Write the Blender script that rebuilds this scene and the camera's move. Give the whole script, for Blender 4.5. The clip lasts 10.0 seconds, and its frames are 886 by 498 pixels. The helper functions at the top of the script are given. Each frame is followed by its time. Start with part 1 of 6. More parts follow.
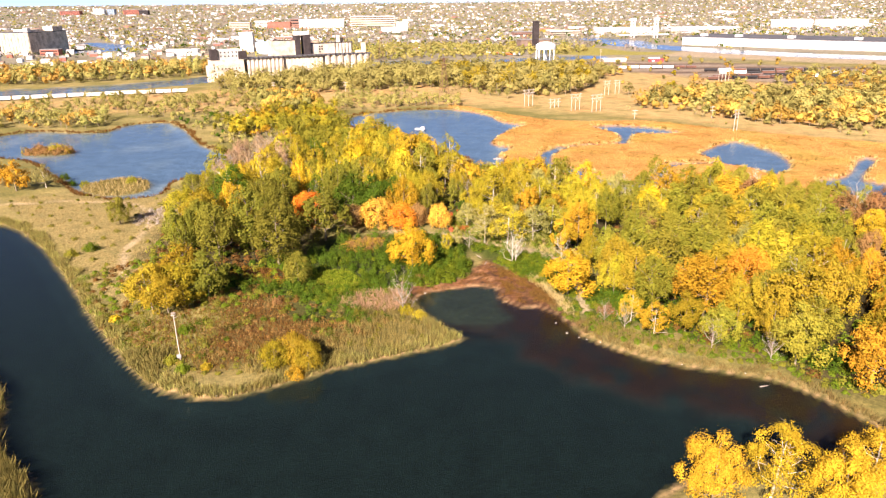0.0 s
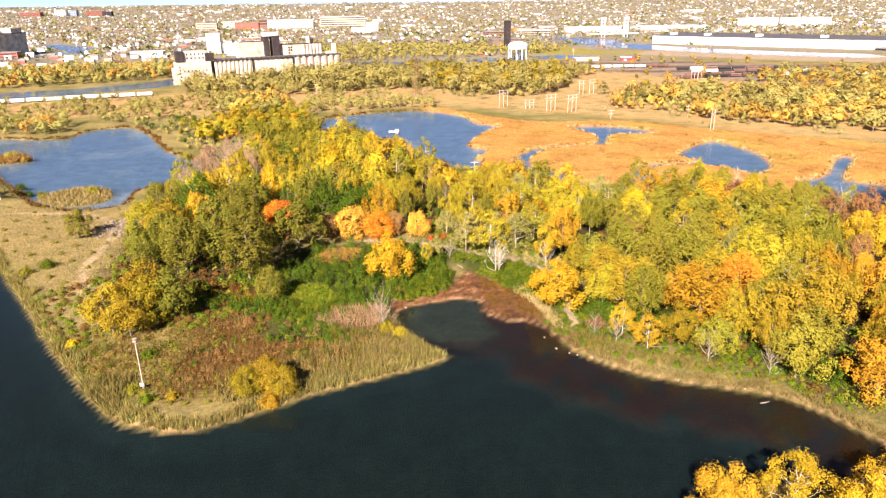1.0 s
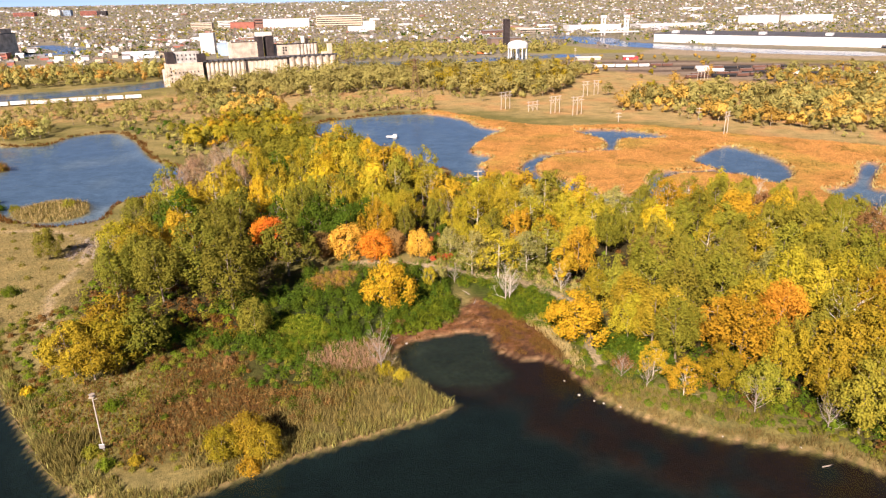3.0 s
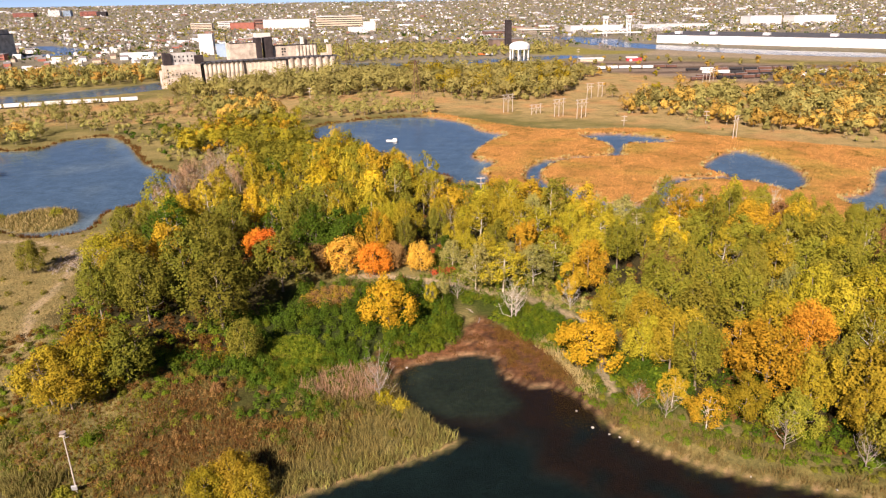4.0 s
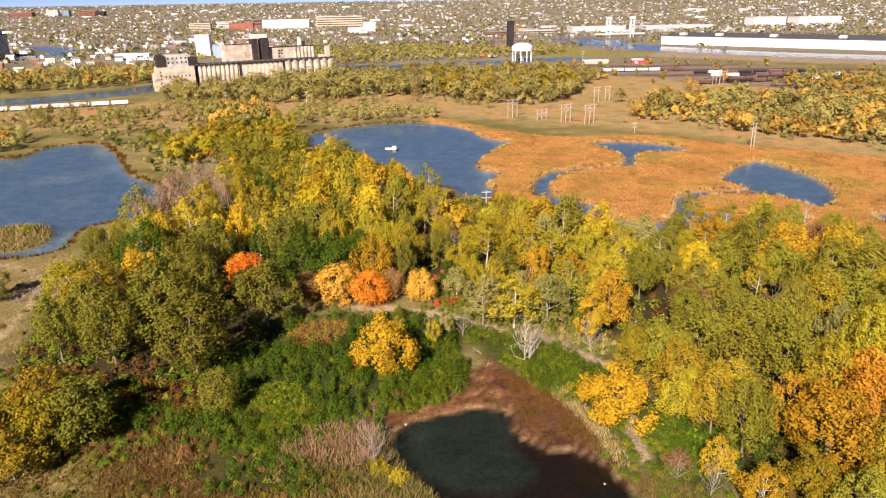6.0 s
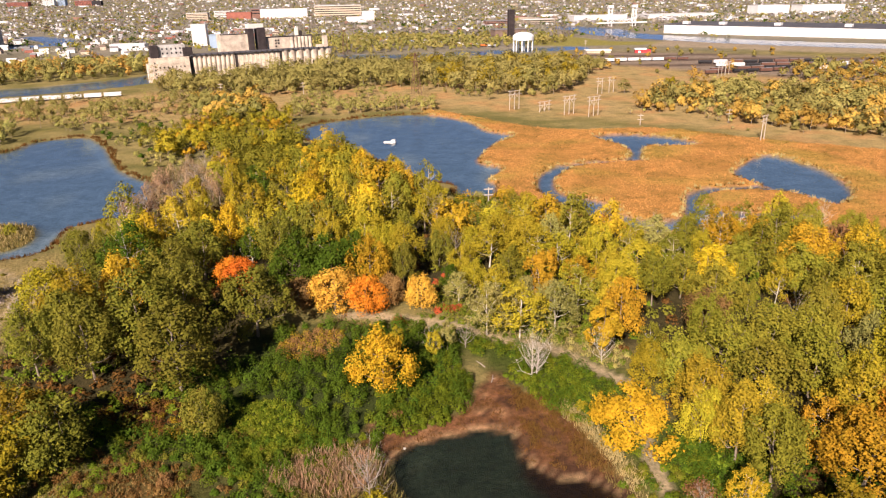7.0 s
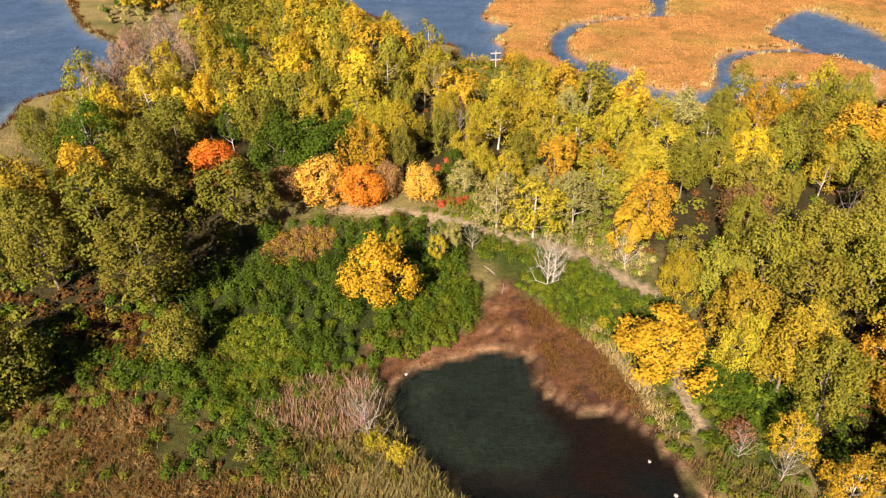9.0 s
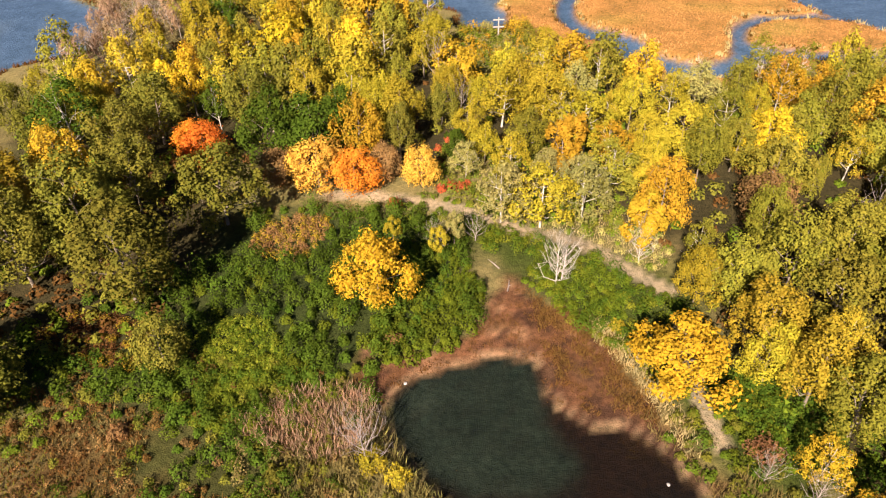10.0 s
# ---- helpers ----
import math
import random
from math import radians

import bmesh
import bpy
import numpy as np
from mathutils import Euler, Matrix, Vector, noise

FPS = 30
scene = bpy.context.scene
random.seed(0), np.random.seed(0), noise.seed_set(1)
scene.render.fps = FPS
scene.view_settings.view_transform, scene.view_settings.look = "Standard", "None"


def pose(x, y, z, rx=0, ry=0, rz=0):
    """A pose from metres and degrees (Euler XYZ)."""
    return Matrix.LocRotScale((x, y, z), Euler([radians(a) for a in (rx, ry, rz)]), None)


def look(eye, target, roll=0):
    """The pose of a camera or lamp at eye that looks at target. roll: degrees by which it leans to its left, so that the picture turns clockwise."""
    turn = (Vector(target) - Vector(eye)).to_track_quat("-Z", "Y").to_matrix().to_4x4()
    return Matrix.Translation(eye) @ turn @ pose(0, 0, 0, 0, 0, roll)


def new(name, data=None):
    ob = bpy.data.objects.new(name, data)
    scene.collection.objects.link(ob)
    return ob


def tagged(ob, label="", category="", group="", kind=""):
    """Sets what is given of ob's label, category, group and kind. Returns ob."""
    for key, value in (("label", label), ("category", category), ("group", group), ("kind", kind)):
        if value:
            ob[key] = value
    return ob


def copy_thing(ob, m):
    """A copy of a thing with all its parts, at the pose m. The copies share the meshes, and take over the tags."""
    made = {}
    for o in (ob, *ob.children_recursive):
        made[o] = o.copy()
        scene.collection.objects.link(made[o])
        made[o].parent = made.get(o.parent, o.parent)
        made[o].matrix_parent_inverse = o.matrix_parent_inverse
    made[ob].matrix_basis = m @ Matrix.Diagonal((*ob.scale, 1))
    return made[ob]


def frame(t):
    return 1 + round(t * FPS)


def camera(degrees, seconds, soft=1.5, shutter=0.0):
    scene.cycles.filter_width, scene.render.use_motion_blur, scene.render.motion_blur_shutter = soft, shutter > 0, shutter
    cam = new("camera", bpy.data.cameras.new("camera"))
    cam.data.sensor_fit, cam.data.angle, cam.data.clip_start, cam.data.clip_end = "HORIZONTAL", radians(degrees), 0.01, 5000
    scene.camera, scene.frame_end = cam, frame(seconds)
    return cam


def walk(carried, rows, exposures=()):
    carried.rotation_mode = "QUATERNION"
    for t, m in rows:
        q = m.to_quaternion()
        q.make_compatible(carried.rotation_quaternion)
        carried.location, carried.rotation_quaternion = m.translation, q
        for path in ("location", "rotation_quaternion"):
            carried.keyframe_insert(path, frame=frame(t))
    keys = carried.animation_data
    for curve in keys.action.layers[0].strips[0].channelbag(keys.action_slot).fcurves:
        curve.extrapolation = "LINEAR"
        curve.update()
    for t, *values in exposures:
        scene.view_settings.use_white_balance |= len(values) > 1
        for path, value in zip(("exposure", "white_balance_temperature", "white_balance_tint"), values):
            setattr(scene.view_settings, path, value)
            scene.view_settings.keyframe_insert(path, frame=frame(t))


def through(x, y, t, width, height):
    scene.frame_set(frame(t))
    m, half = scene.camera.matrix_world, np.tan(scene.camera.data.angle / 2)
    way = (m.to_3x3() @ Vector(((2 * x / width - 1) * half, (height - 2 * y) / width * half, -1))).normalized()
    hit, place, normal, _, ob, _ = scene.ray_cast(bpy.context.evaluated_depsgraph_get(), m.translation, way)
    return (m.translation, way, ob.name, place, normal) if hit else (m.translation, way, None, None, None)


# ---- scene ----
cam = camera(66.5, 10.0, 1.2)
PATH = [
    (0, (3.216, 0.046, 94.137), (3.27, 1.925, 93.451), -0.7),
    (0.1, (2.525, 1.184, 94.118), (2.614, 3.061, 93.432), -0.7),
    (0.2, (2.031, 2.342, 94.112), (2.154, 4.216, 93.426), -0.7),
    (0.3, (1.829, 3.46, 94.068), (1.958, 5.334, 93.381), -0.9),
    (0.4, (1.904, 4.666, 94.048), (2.033, 6.539, 93.361), -0.9),
    (0.5, (2.041, 5.933, 94.055), (2.172, 7.807, 93.369), -0.8),
    (1, (1.464, 11.966, 93.922), (1.595, 13.84, 93.235), -0.9),
    (1.5, (1.17, 18.15, 93.853), (1.302, 20.024, 93.166), -0.9),
    (2, (1.217, 24.593, 93.871), (1.35, 26.466, 93.181), -1.0),
    (3.3, (1.41, 41.545, 93.971), (1.547, 43.417, 93.28), -1.1),
    (3.5, (1.631, 44.282, 94.008), (1.767, 46.154, 93.317), -1.1),
    (4, (1.833, 50.818, 94.14), (1.968, 52.691, 93.45), -1.1),
    (4.5, (2.062, 57.34, 94.225), (2.197, 59.212, 93.535), -1.1),
    (5, (2.23, 63.899, 94.337), (2.366, 65.771, 93.648), -1.0),
    (5.5, (2.42, 70.397, 94.385), (2.556, 72.269, 93.696), -1.0),
    (6, (2.707, 76.735, 94.471), (2.842, 78.607, 93.782), -1.0),
    (6.2, (2.827, 79.621, 94.687), (2.963, 81.493, 93.997), -1.0),
    (7.3, (3.55, 93.789, 94.033), (3.682, 95.635, 93.275), -1.1),
    (7.5, (3.469, 96.347, 93.991), (3.6, 98.176, 93.191), -1.0),
    (8, (3.653, 102.819, 93.855), (3.78, 104.6, 92.954), -1.1),
    (8.5, (3.89, 109.11, 93.991), (4.011, 110.836, 92.989), -1.2),
    (9, (3.974, 115.467, 94.092), (4.09, 117.132, 92.99), -1.2),
    (9.5, (3.988, 121.944, 94.0), (4.103, 123.553, 92.818), -1.2),
    (10, (4.38, 128.571, 94.18), (4.494, 130.168, 92.981), -1.2),
]
walk(cam, [(t, look(eye, aim, roll)) for t, eye, aim, roll in PATH],
     exposures=[(0, 1.77, 6600, 25), (1, 1.71, 6600, 25), (2.2, 1.55, 6600, 25), (3.5, 1.09, 6600, 25), (5.5, 0.98, 6600, 25), (7.5, 0.99, 6600, 25),
                (8.8, 1.13, 6600, 25), (10, 1.33, 6600, 25)])

# ---- world, sun ----
world = bpy.data.worlds.new("sky")
scene.world = world
world.use_nodes = True
wn = world.node_tree.nodes
sky = wn.new("ShaderNodeTexSky")
sky.sky_type, sky.sun_disc = "NISHITA", False
sky.sun_elevation, sky.sun_rotation = radians(34.5), radians(204)
sky.altitude, sky.air_density, sky.dust_density, sky.ozone_density = 3000, 0.42, 0.1, 3.0
wn["Background"].inputs["Strength"].default_value = 0.05
world.node_tree.links.new(sky.outputs[0], wn["Background"].inputs["Color"])
sun = new("sun", bpy.data.lights.new("sun", "SUN"))
sun.data.energy, sun.data.angle, sun.data.color = 5.0, radians(0.5), (1.0, 0.90, 0.74)
sun.matrix_world = look((-335, -753, 566), (0, 0, 0))

rng = np.random.default_rng(7)
rnd = random.Random(5)


# ---- materials ----
def shader(name):
    m = bpy.data.materials.new(name)
    m.use_nodes = True
    t = m.node_tree
    return m, t, t.nodes["Principled BSDF"], t.nodes, t.links


def noise_node(t, scale, detail=4, rough=0.6, coords="Object"):
    tc = t.nodes.new("ShaderNodeTexCoord")
    n = t.nodes.new("ShaderNodeTexNoise")
    n.inputs["Scale"].default_value, n.inputs["Detail"].default_value = scale, detail
    n.inputs["Roughness"].default_value = rough
    t.links.new(tc.outputs[coords], n.inputs["Vector"])
    return n


def ramp_node(t, fac, stops):
    r = t.nodes.new("ShaderNodeValToRGB")
    e = r.color_ramp.elements
    while len(e) < len(stops):
        e.new(0.5)
    for el, (p, c) in zip(e, stops):
        el.position, el.color = p, (*c, 1)
    t.links.new(fac, r.inputs[0])
    return r.outputs[0]


def mix_node(t, a, b, fac, mode="MIX"):
    m = t.nodes.new("ShaderNodeMix")
    m.data_type, m.blend_type = "RGBA", mode
    for socket, v in ((m.inputs[6], a), (m.inputs[7], b), (m.inputs[0], fac)):
        if hasattr(v, "links"):
            t.links.new(v, socket)
        else:
            socket.default_value = v if isinstance(v, float) else (*v, 1)
    return m.outputs[2]


def bump_node(t, fac, strength, distance, bsdf):
    b = t.nodes.new("ShaderNodeBump")
    b.inputs["Strength"].default_value, b.inputs["Distance"].default_value = strength, distance
    t.links.new(fac, b.inputs["Height"])
    t.links.new(b.outputs[0], bsdf.inputs["Normal"])


def scaled(c, k):
    return tuple(min(1, v * k) for v in c)


def surface(name, colour, rough=0.8, scale=0.4, spread=0.25, fine=6.0, bump=0.1, metal=0.0, spec=0.3):
    """A weathered surface: stains at one scale, grain at another."""
    m, t, b, n, l = shader(name)
    big, small = noise_node(t, scale), noise_node(t, fine, 3)
    c = ramp_node(t, big.outputs[0], ((0.3, scaled(colour, 1 - spread)), (0.7, scaled(colour, 1 + spread * 0.6))))
    c2 = ramp_node(t, small.outputs[0], ((0.3, (0.8, 0.8, 0.8)), (0.7, (1.1, 1.1, 1.1))))
    l.new(mix_node(t, c, c2, 0.6, "MULTIPLY"), b.inputs["Base Color"])
    b.inputs["Roughness"].default_value, b.inputs["Metallic"].default_value = rough, metal
    b.inputs["Specular IOR Level"].default_value = spec
    bump_node(t, small.outputs[0], 0.4, bump, b)
    return m


def leaf_material(name, dark, mid, light, through=0.07):
    """Leaves: hue varies leaf by leaf and tree by tree; some light passes through."""
    m, t, b, n, l = shader(name)
    geo, info = n.new("ShaderNodeNewGeometry"), n.new("ShaderNodeObjectInfo")
    dark, light = (tuple(0.45 * a + 0.55 * b2 for a, b2 in zip(v, mid)) for v in (dark, light))
    c = ramp_node(t, geo.outputs["Random Per Island"], ((0.0, dark), (0.5, mid), (1.0, light)))
    patch = noise_node(t, 0.45, 3)
    k = ramp_node(t, patch.outputs[0], ((0.3, (0.70, 0.80, 0.82)), (0.7, (1.16, 1.08, 1.0))))
    c = mix_node(t, c, k, 0.9, "MULTIPLY")
    h = n.new("ShaderNodeHueSaturation")
    a = n.new("ShaderNodeMapRange")
    a.inputs["To Min"].default_value, a.inputs["To Max"].default_value = 0.488, 0.512
    v = n.new("ShaderNodeMapRange")
    v.inputs["To Min"].default_value, v.inputs["To Max"].default_value = 0.78, 1.22
    l.new(info.outputs["Random"], a.inputs["Value"])
    mul = n.new("ShaderNodeMath")
    mul.operation, mul.inputs[1].default_value = "MULTIPLY", 7.31
    fr = n.new("ShaderNodeMath")
    fr.operation = "FRACT"
    l.new(info.outputs["Random"], mul.inputs[0])
    l.new(mul.outputs[0], fr.inputs[0])
    l.new(fr.outputs[0], v.inputs["Value"])
    l.new(a.outputs[0], h.inputs["Hue"])
    l.new(v.outputs[0], h.inputs["Value"])
    l.new(c, h.inputs["Color"])
    d, tr, mx = n.new("ShaderNodeBsdfDiffuse"), n.new("ShaderNodeBsdfTranslucent"), n.new("ShaderNodeMixShader")
    mx.inputs[0].default_value = through
    for s in (d, tr):
        l.new(h.outputs[0], s.inputs["Color"])
    l.new(d.outputs[0], mx.inputs[1])
    l.new(tr.outputs[0], mx.inputs[2])
    l.new(mx.outputs[0], n["Material Output"].inputs["Surface"])
    n.remove(b)
    return m


LEAF = {
    "yellow": leaf_material("leaf_yellow", (0.437, 0.289, 0.016), (0.590, 0.390, 0.022), (0.720, 0.476, 0.027)),
    "gold": leaf_material("leaf_gold", (0.318, 0.198, 0.015), (0.430, 0.268, 0.020), (0.525, 0.327, 0.024)),
    "amber": leaf_material("leaf_amber", (0.348, 0.176, 0.016), (0.470, 0.238, 0.022), (0.573, 0.290, 0.027)),
    "lime": leaf_material("leaf_lime", (0.259, 0.206, 0.016), (0.350, 0.278, 0.022), (0.427, 0.339, 0.027)),
    "olive": leaf_material("leaf_olive", (0.164, 0.149, 0.018), (0.222, 0.202, 0.024), (0.271, 0.246, 0.029)),
    "moss": leaf_material("leaf_moss", (0.118, 0.113, 0.016), (0.160, 0.153, 0.021), (0.195, 0.187, 0.026)),
    "sage": leaf_material("leaf_sage", (0.207, 0.189, 0.056), (0.280, 0.255, 0.075), (0.342, 0.311, 0.091)),
    "green": leaf_material("leaf_green", (0.044, 0.073, 0.007), (0.060, 0.098, 0.010), (0.073, 0.120, 0.012)),
    "bright": leaf_material("leaf_bright_green", (0.085, 0.115, 0.010), (0.115, 0.156, 0.013), (0.140, 0.190, 0.016)),
    "orange": leaf_material("leaf_orange", (0.474, 0.137, 0.016), (0.640, 0.185, 0.022), (0.781, 0.226, 0.027)),
    "peach": leaf_material("leaf_peach", (0.459, 0.274, 0.037), (0.620, 0.370, 0.050), (0.756, 0.451, 0.061)),
    "red": leaf_material("leaf_red", (0.266, 0.078, 0.023), (0.360, 0.100, 0.030), (0.432, 0.120, 0.039)),
    "rust": leaf_material("leaf_rust", (0.194, 0.110, 0.042), (0.270, 0.145, 0.055), (0.329, 0.177, 0.072)),
    "straw": leaf_material("leaf_straw", (0.230, 0.175, 0.075), (0.340, 0.260, 0.115), (0.430, 0.330, 0.160)),
    "weed": leaf_material("leaf_weed", (0.098, 0.050, 0.015), (0.132, 0.067, 0.020), (0.161, 0.082, 0.024)),
    # town-tree olive, with the pale grey of distance haze mixed in
    "slate": leaf_material("leaf_haze_grey", (0.148, 0.139, 0.111), (0.200, 0.188, 0.150), (0.244, 0.229, 0.183)),
    # far-wood olive and gold, greyed to put distance haze into the leaf colour
    "hazed": leaf_material("leaf_hazed_olive", (0.204, 0.178, 0.053), (0.275, 0.240, 0.072), (0.336, 0.293, 0.088)),
    "hazy": leaf_material("leaf_hazy_gold", (0.333, 0.211, 0.044), (0.450, 0.285, 0.060), (0.549, 0.348, 0.073)),
    "fresh": leaf_material("leaf_fresh", (0.135, 0.145, 0.012), (0.180, 0.192, 0.016), (0.225, 0.235, 0.022)),
    "reed": leaf_material("leaf_reed", (0.141, 0.108, 0.036), (0.190, 0.146, 0.048), (0.232, 0.178, 0.059)),
    "dry": leaf_material("leaf_dry_grass", (0.105, 0.064, 0.016), (0.142, 0.086, 0.021), (0.173, 0.105, 0.026)),
    "marsh": leaf_material("leaf_marsh", (0.370, 0.196, 0.059), (0.500, 0.265, 0.080), (0.610, 0.323, 0.098)),
    "ochre": leaf_material("leaf_ochre", (0.204, 0.146, 0.013), (0.275, 0.197, 0.017), (0.336, 0.240, 0.021)),
    "russet": leaf_material("leaf_russet", (0.260, 0.165, 0.090), (0.370, 0.245, 0.140), (0.460, 0.320, 0.200), 0.2),
    "twig": leaf_material("twig_grey", (0.215, 0.181, 0.155), (0.290, 0.245, 0.210), (0.354, 0.299, 0.256), 0.1),
}
BARK = surface("bark", (0.26, 0.21, 0.15), 0.9, 0.8, 0.3, 6, 0.05)
PALE_BARK = surface("pale_bark", (0.58, 0.52, 0.43), 0.85, 0.8, 0.25, 6, 0.03)
GREY_BARK = surface("grey_bark", (0.36, 0.30, 0.25), 0.9, 0.8, 0.25, 6, 0.03)
CONCRETE = surface("old_concrete", (0.66, 0.56, 0.44), 0.9, 0.10, 0.4, 0.8, 0.2)
CONCRETE_PALE = surface("pale_concrete", (0.58, 0.49, 0.39), 0.9, 0.10, 0.5, 0.8, 0.2)
SOOT = surface("rusted_dark_steel", (0.045, 0.035, 0.035), 0.8, 0.15, 0.5, 1.0, 0.1)
ROOF_TAR = surface("tar_roof", (0.09, 0.09, 0.10), 0.85, 0.05, 0.35, 0.6, 0.05)
WHITE = surface("white_sheet", (0.74, 0.74, 0.72), 0.55, 0.05, 0.08, 0.6, 0.02)
OFFWHITE = surface("offwhite_wall", (0.66, 0.63, 0.58), 0.7, 0.05, 0.12, 0.6, 0.02)
TAN = surface("tan_wall", (0.52, 0.43, 0.32), 0.8, 0.06, 0.15, 0.6, 0.02)
BRICK = surface("red_brick", (0.33, 0.12, 0.085), 0.85, 0.08, 0.25, 0.8, 0.03)
RED = surface("red_paint", (0.50, 0.045, 0.05), 0.6, 0.1, 0.15, 0.8, 0.02)
BLUEGREY = surface("blue_grey_sheet", (0.30, 0.40, 0.52), 0.6, 0.06, 0.15, 0.6, 0.02)
GREY_ROOF = surface("grey_shingle", (0.22, 0.21, 0.21), 0.85, 0.1, 0.25, 0.8, 0.03)
BROWN_ROOF = surface("brown_shingle", (0.20, 0.14, 0.11), 0.85, 0.1, 0.25, 0.8, 0.03)
LIGHT_ROOF = surface("light_roof", (0.62, 0.61, 0.60), 0.75, 0.06, 0.12, 0.6, 0.02)
ORANGE_BOX = surface("orange_container", (0.55, 0.16, 0.04), 0.6, 0.2, 0.2, 0.8, 0.02)
RUST_CAR = surface("rust_brown_car", (0.14, 0.07, 0.05), 0.8, 0.2, 0.3, 0.8, 0.03)
BLACK_CAR = surface("black_tank_car", (0.03, 0.03, 0.032), 0.5, 0.2, 0.3, 0.8, 0.02)
STEEL = surface("galvanised_steel", (0.55, 0.55, 0.55), 0.45, 0.3, 0.15, 2, 0.01, 0.6)
WOOD = surface("weathered_pole_wood", (0.46, 0.40, 0.33), 0.85, 0.4, 0.2, 4, 0.02)
GLASS = surface("dark_window", (0.02, 0.022, 0.025), 0.2, 0.3, 0.2, 2, 0.0, 0.0, 0.5)
STONE = surface("pale_stone", (0.42, 0.39, 0.35), 0.85, 0.8, 0.2, 4, 0.05)


# ---- mesh helpers ----
def mesh_of(name, verts, quads, mat, smooth=False):
    verts, quads = np.asarray(verts, np.float32).reshape(-1, 3), np.asarray(quads, np.int32)
    corners = quads.shape[1]
    me = bpy.data.meshes.new(name)
    me.vertices.add(len(verts))
    me.vertices.foreach_set("co", verts.ravel())
    me.loops.add(quads.size)
    me.loops.foreach_set("vertex_index", quads.ravel())
    me.polygons.add(len(quads))
    me.polygons.foreach_set("loop_start", np.arange(0, quads.size, corners, dtype=np.int32))
    if smooth:
        me.polygons.foreach_set("use_smooth", np.ones(len(quads), bool))
    me.update(calc_edges=True)
    me.materials.append(mat)
    return me


def part(name, geometry, material, parent, label=""):
    """Links one mesh as a part of a thing. geometry: a bmesh, a mesh or (verts, quads)."""
    if isinstance(geometry, bmesh.types.BMesh):
        me = bpy.data.meshes.new(name)
        geometry.to_mesh(me)
        geometry.free()
        me.materials.append(material)
    elif isinstance(geometry, bpy.types.Mesh):
        me = geometry
    else:
        me = mesh_of(name, *geometry, material)
    ob = new(name, me)
    ob.parent = parent
    return tagged(ob, label)


def thing(name, m, label, category, group="", kind=""):
    ob = new(name)
    ob.empty_display_size = 0.5
    ob.matrix_basis = m
    return tagged(ob, label, category, group, kind)


def box(bm, x0, y0, z0, x1, y1, z1, bevel=0.0):
    r = bmesh.ops.create_cube(bm, size=1, matrix=Matrix.LocRotScale(
        ((x0 + x1) / 2, (y0 + y1) / 2, (z0 + z1) / 2), None, (x1 - x0, y1 - y0, z1 - z0)))
    if bevel:
        bmesh.ops.bevel(bm, geom=list({e for v in r["verts"] for e in v.link_edges}), offset=bevel, segments=1, affect="EDGES")
    return bm


def cyl(bm, x, y, z0, z1, r0, r1=None, sides=16):
    bmesh.ops.create_cone(bm, cap_ends=True, segments=sides, radius1=r0, radius2=r0 if r1 is None else r1, depth=z1 - z0,
                          matrix=Matrix.Translation((x, y, (z0 + z1) / 2)))
    return bm


def rod(bm, a, b, r, sides=5):
    a, b = Vector(a), Vector(b)
    m = Matrix.Translation((a + b) / 2) @ (b - a).to_track_quat("Z", "Y").to_matrix().to_4x4()
    bmesh.ops.create_cone(bm, cap_ends=True, segments=sides, radius1=r, radius2=r, depth=(b - a).length, matrix=m)
    return bm


def fresh(*boxes, bevel=0.0):
    bm = bmesh.new()
    for b in boxes:
        box(bm, *b, bevel=bevel)
    return bm


# ---- the lie of the land ----
def spline(points, closed=True, step=8):
    """A smooth line through a few points of the plan."""
    p = np.array(points, float)
    n, out = len(p), []
    for i in range(n if closed else n - 1):
        a, b, c, d = (p[(i + k) % n] if closed else p[min(max(i + k, 0), n - 1)] for k in (-1, 0, 1, 2))
        for s in np.linspace(0, 1, step, endpoint=False):
            out.append(0.5 * (2 * b + (c - a) * s + (2 * a - 5 * b + 4 * c - d) * s * s + (3 * b - a - 3 * c + d) * s ** 3))
    if not closed:
        out.append(p[-1])
    return np.array(out)


def line_distance(q, line, closed):
    a = line
    b = np.roll(line, -1, 0) if closed else line[1:]
    a = a if closed else line[:-1]
    if len(q) * len(a) < 400000:
        d = b - a
        u = np.clip(((q[:, None] - a) * d).sum(-1) / np.maximum((d * d).sum(-1), 1e-9), 0, 1)
        return np.sqrt(((q[:, None] - a - u[..., None] * d) ** 2).sum(-1).min(1))
    best = np.full(len(q), 1e9)
    for s, e in zip(a, b):
        d = e - s
        u = np.clip(((q - s) @ d) / max(d @ d, 1e-9), 0, 1)
        best = np.minimum(best, ((q - s - u[:, None] * d) ** 2).sum(1))
    return np.sqrt(best)


def inside(q, line):
    if len(q) * len(line) < 400000:
        s, e = line, np.roll(line, -1, 0)
        run = np.where(s[:, 1] == e[:, 1], 1e-9, e[:, 1] - s[:, 1])
        cross = ((s[:, 1] > q[:, 1:]) != (e[:, 1] > q[:, 1:])) & (q[:, :1] < (e[:, 0] - s[:, 0]) * (q[:, 1:] - s[:, 1]) / run + s[:, 0])
        return cross.sum(1) % 2 == 1
    r = np.zeros(len(q), bool)
    for s, e in zip(line, np.roll(line, -1, 0)):
        if s[1] == e[1]:
            continue
        cross = ((s[1] > q[:, 1]) != (e[1] > q[:, 1])) & (q[:, 0] < (e[0] - s[0]) * (q[:, 1] - s[1]) / (e[1] - s[1]) + s[0])
        r ^= cross
    return r


lines_known = {}


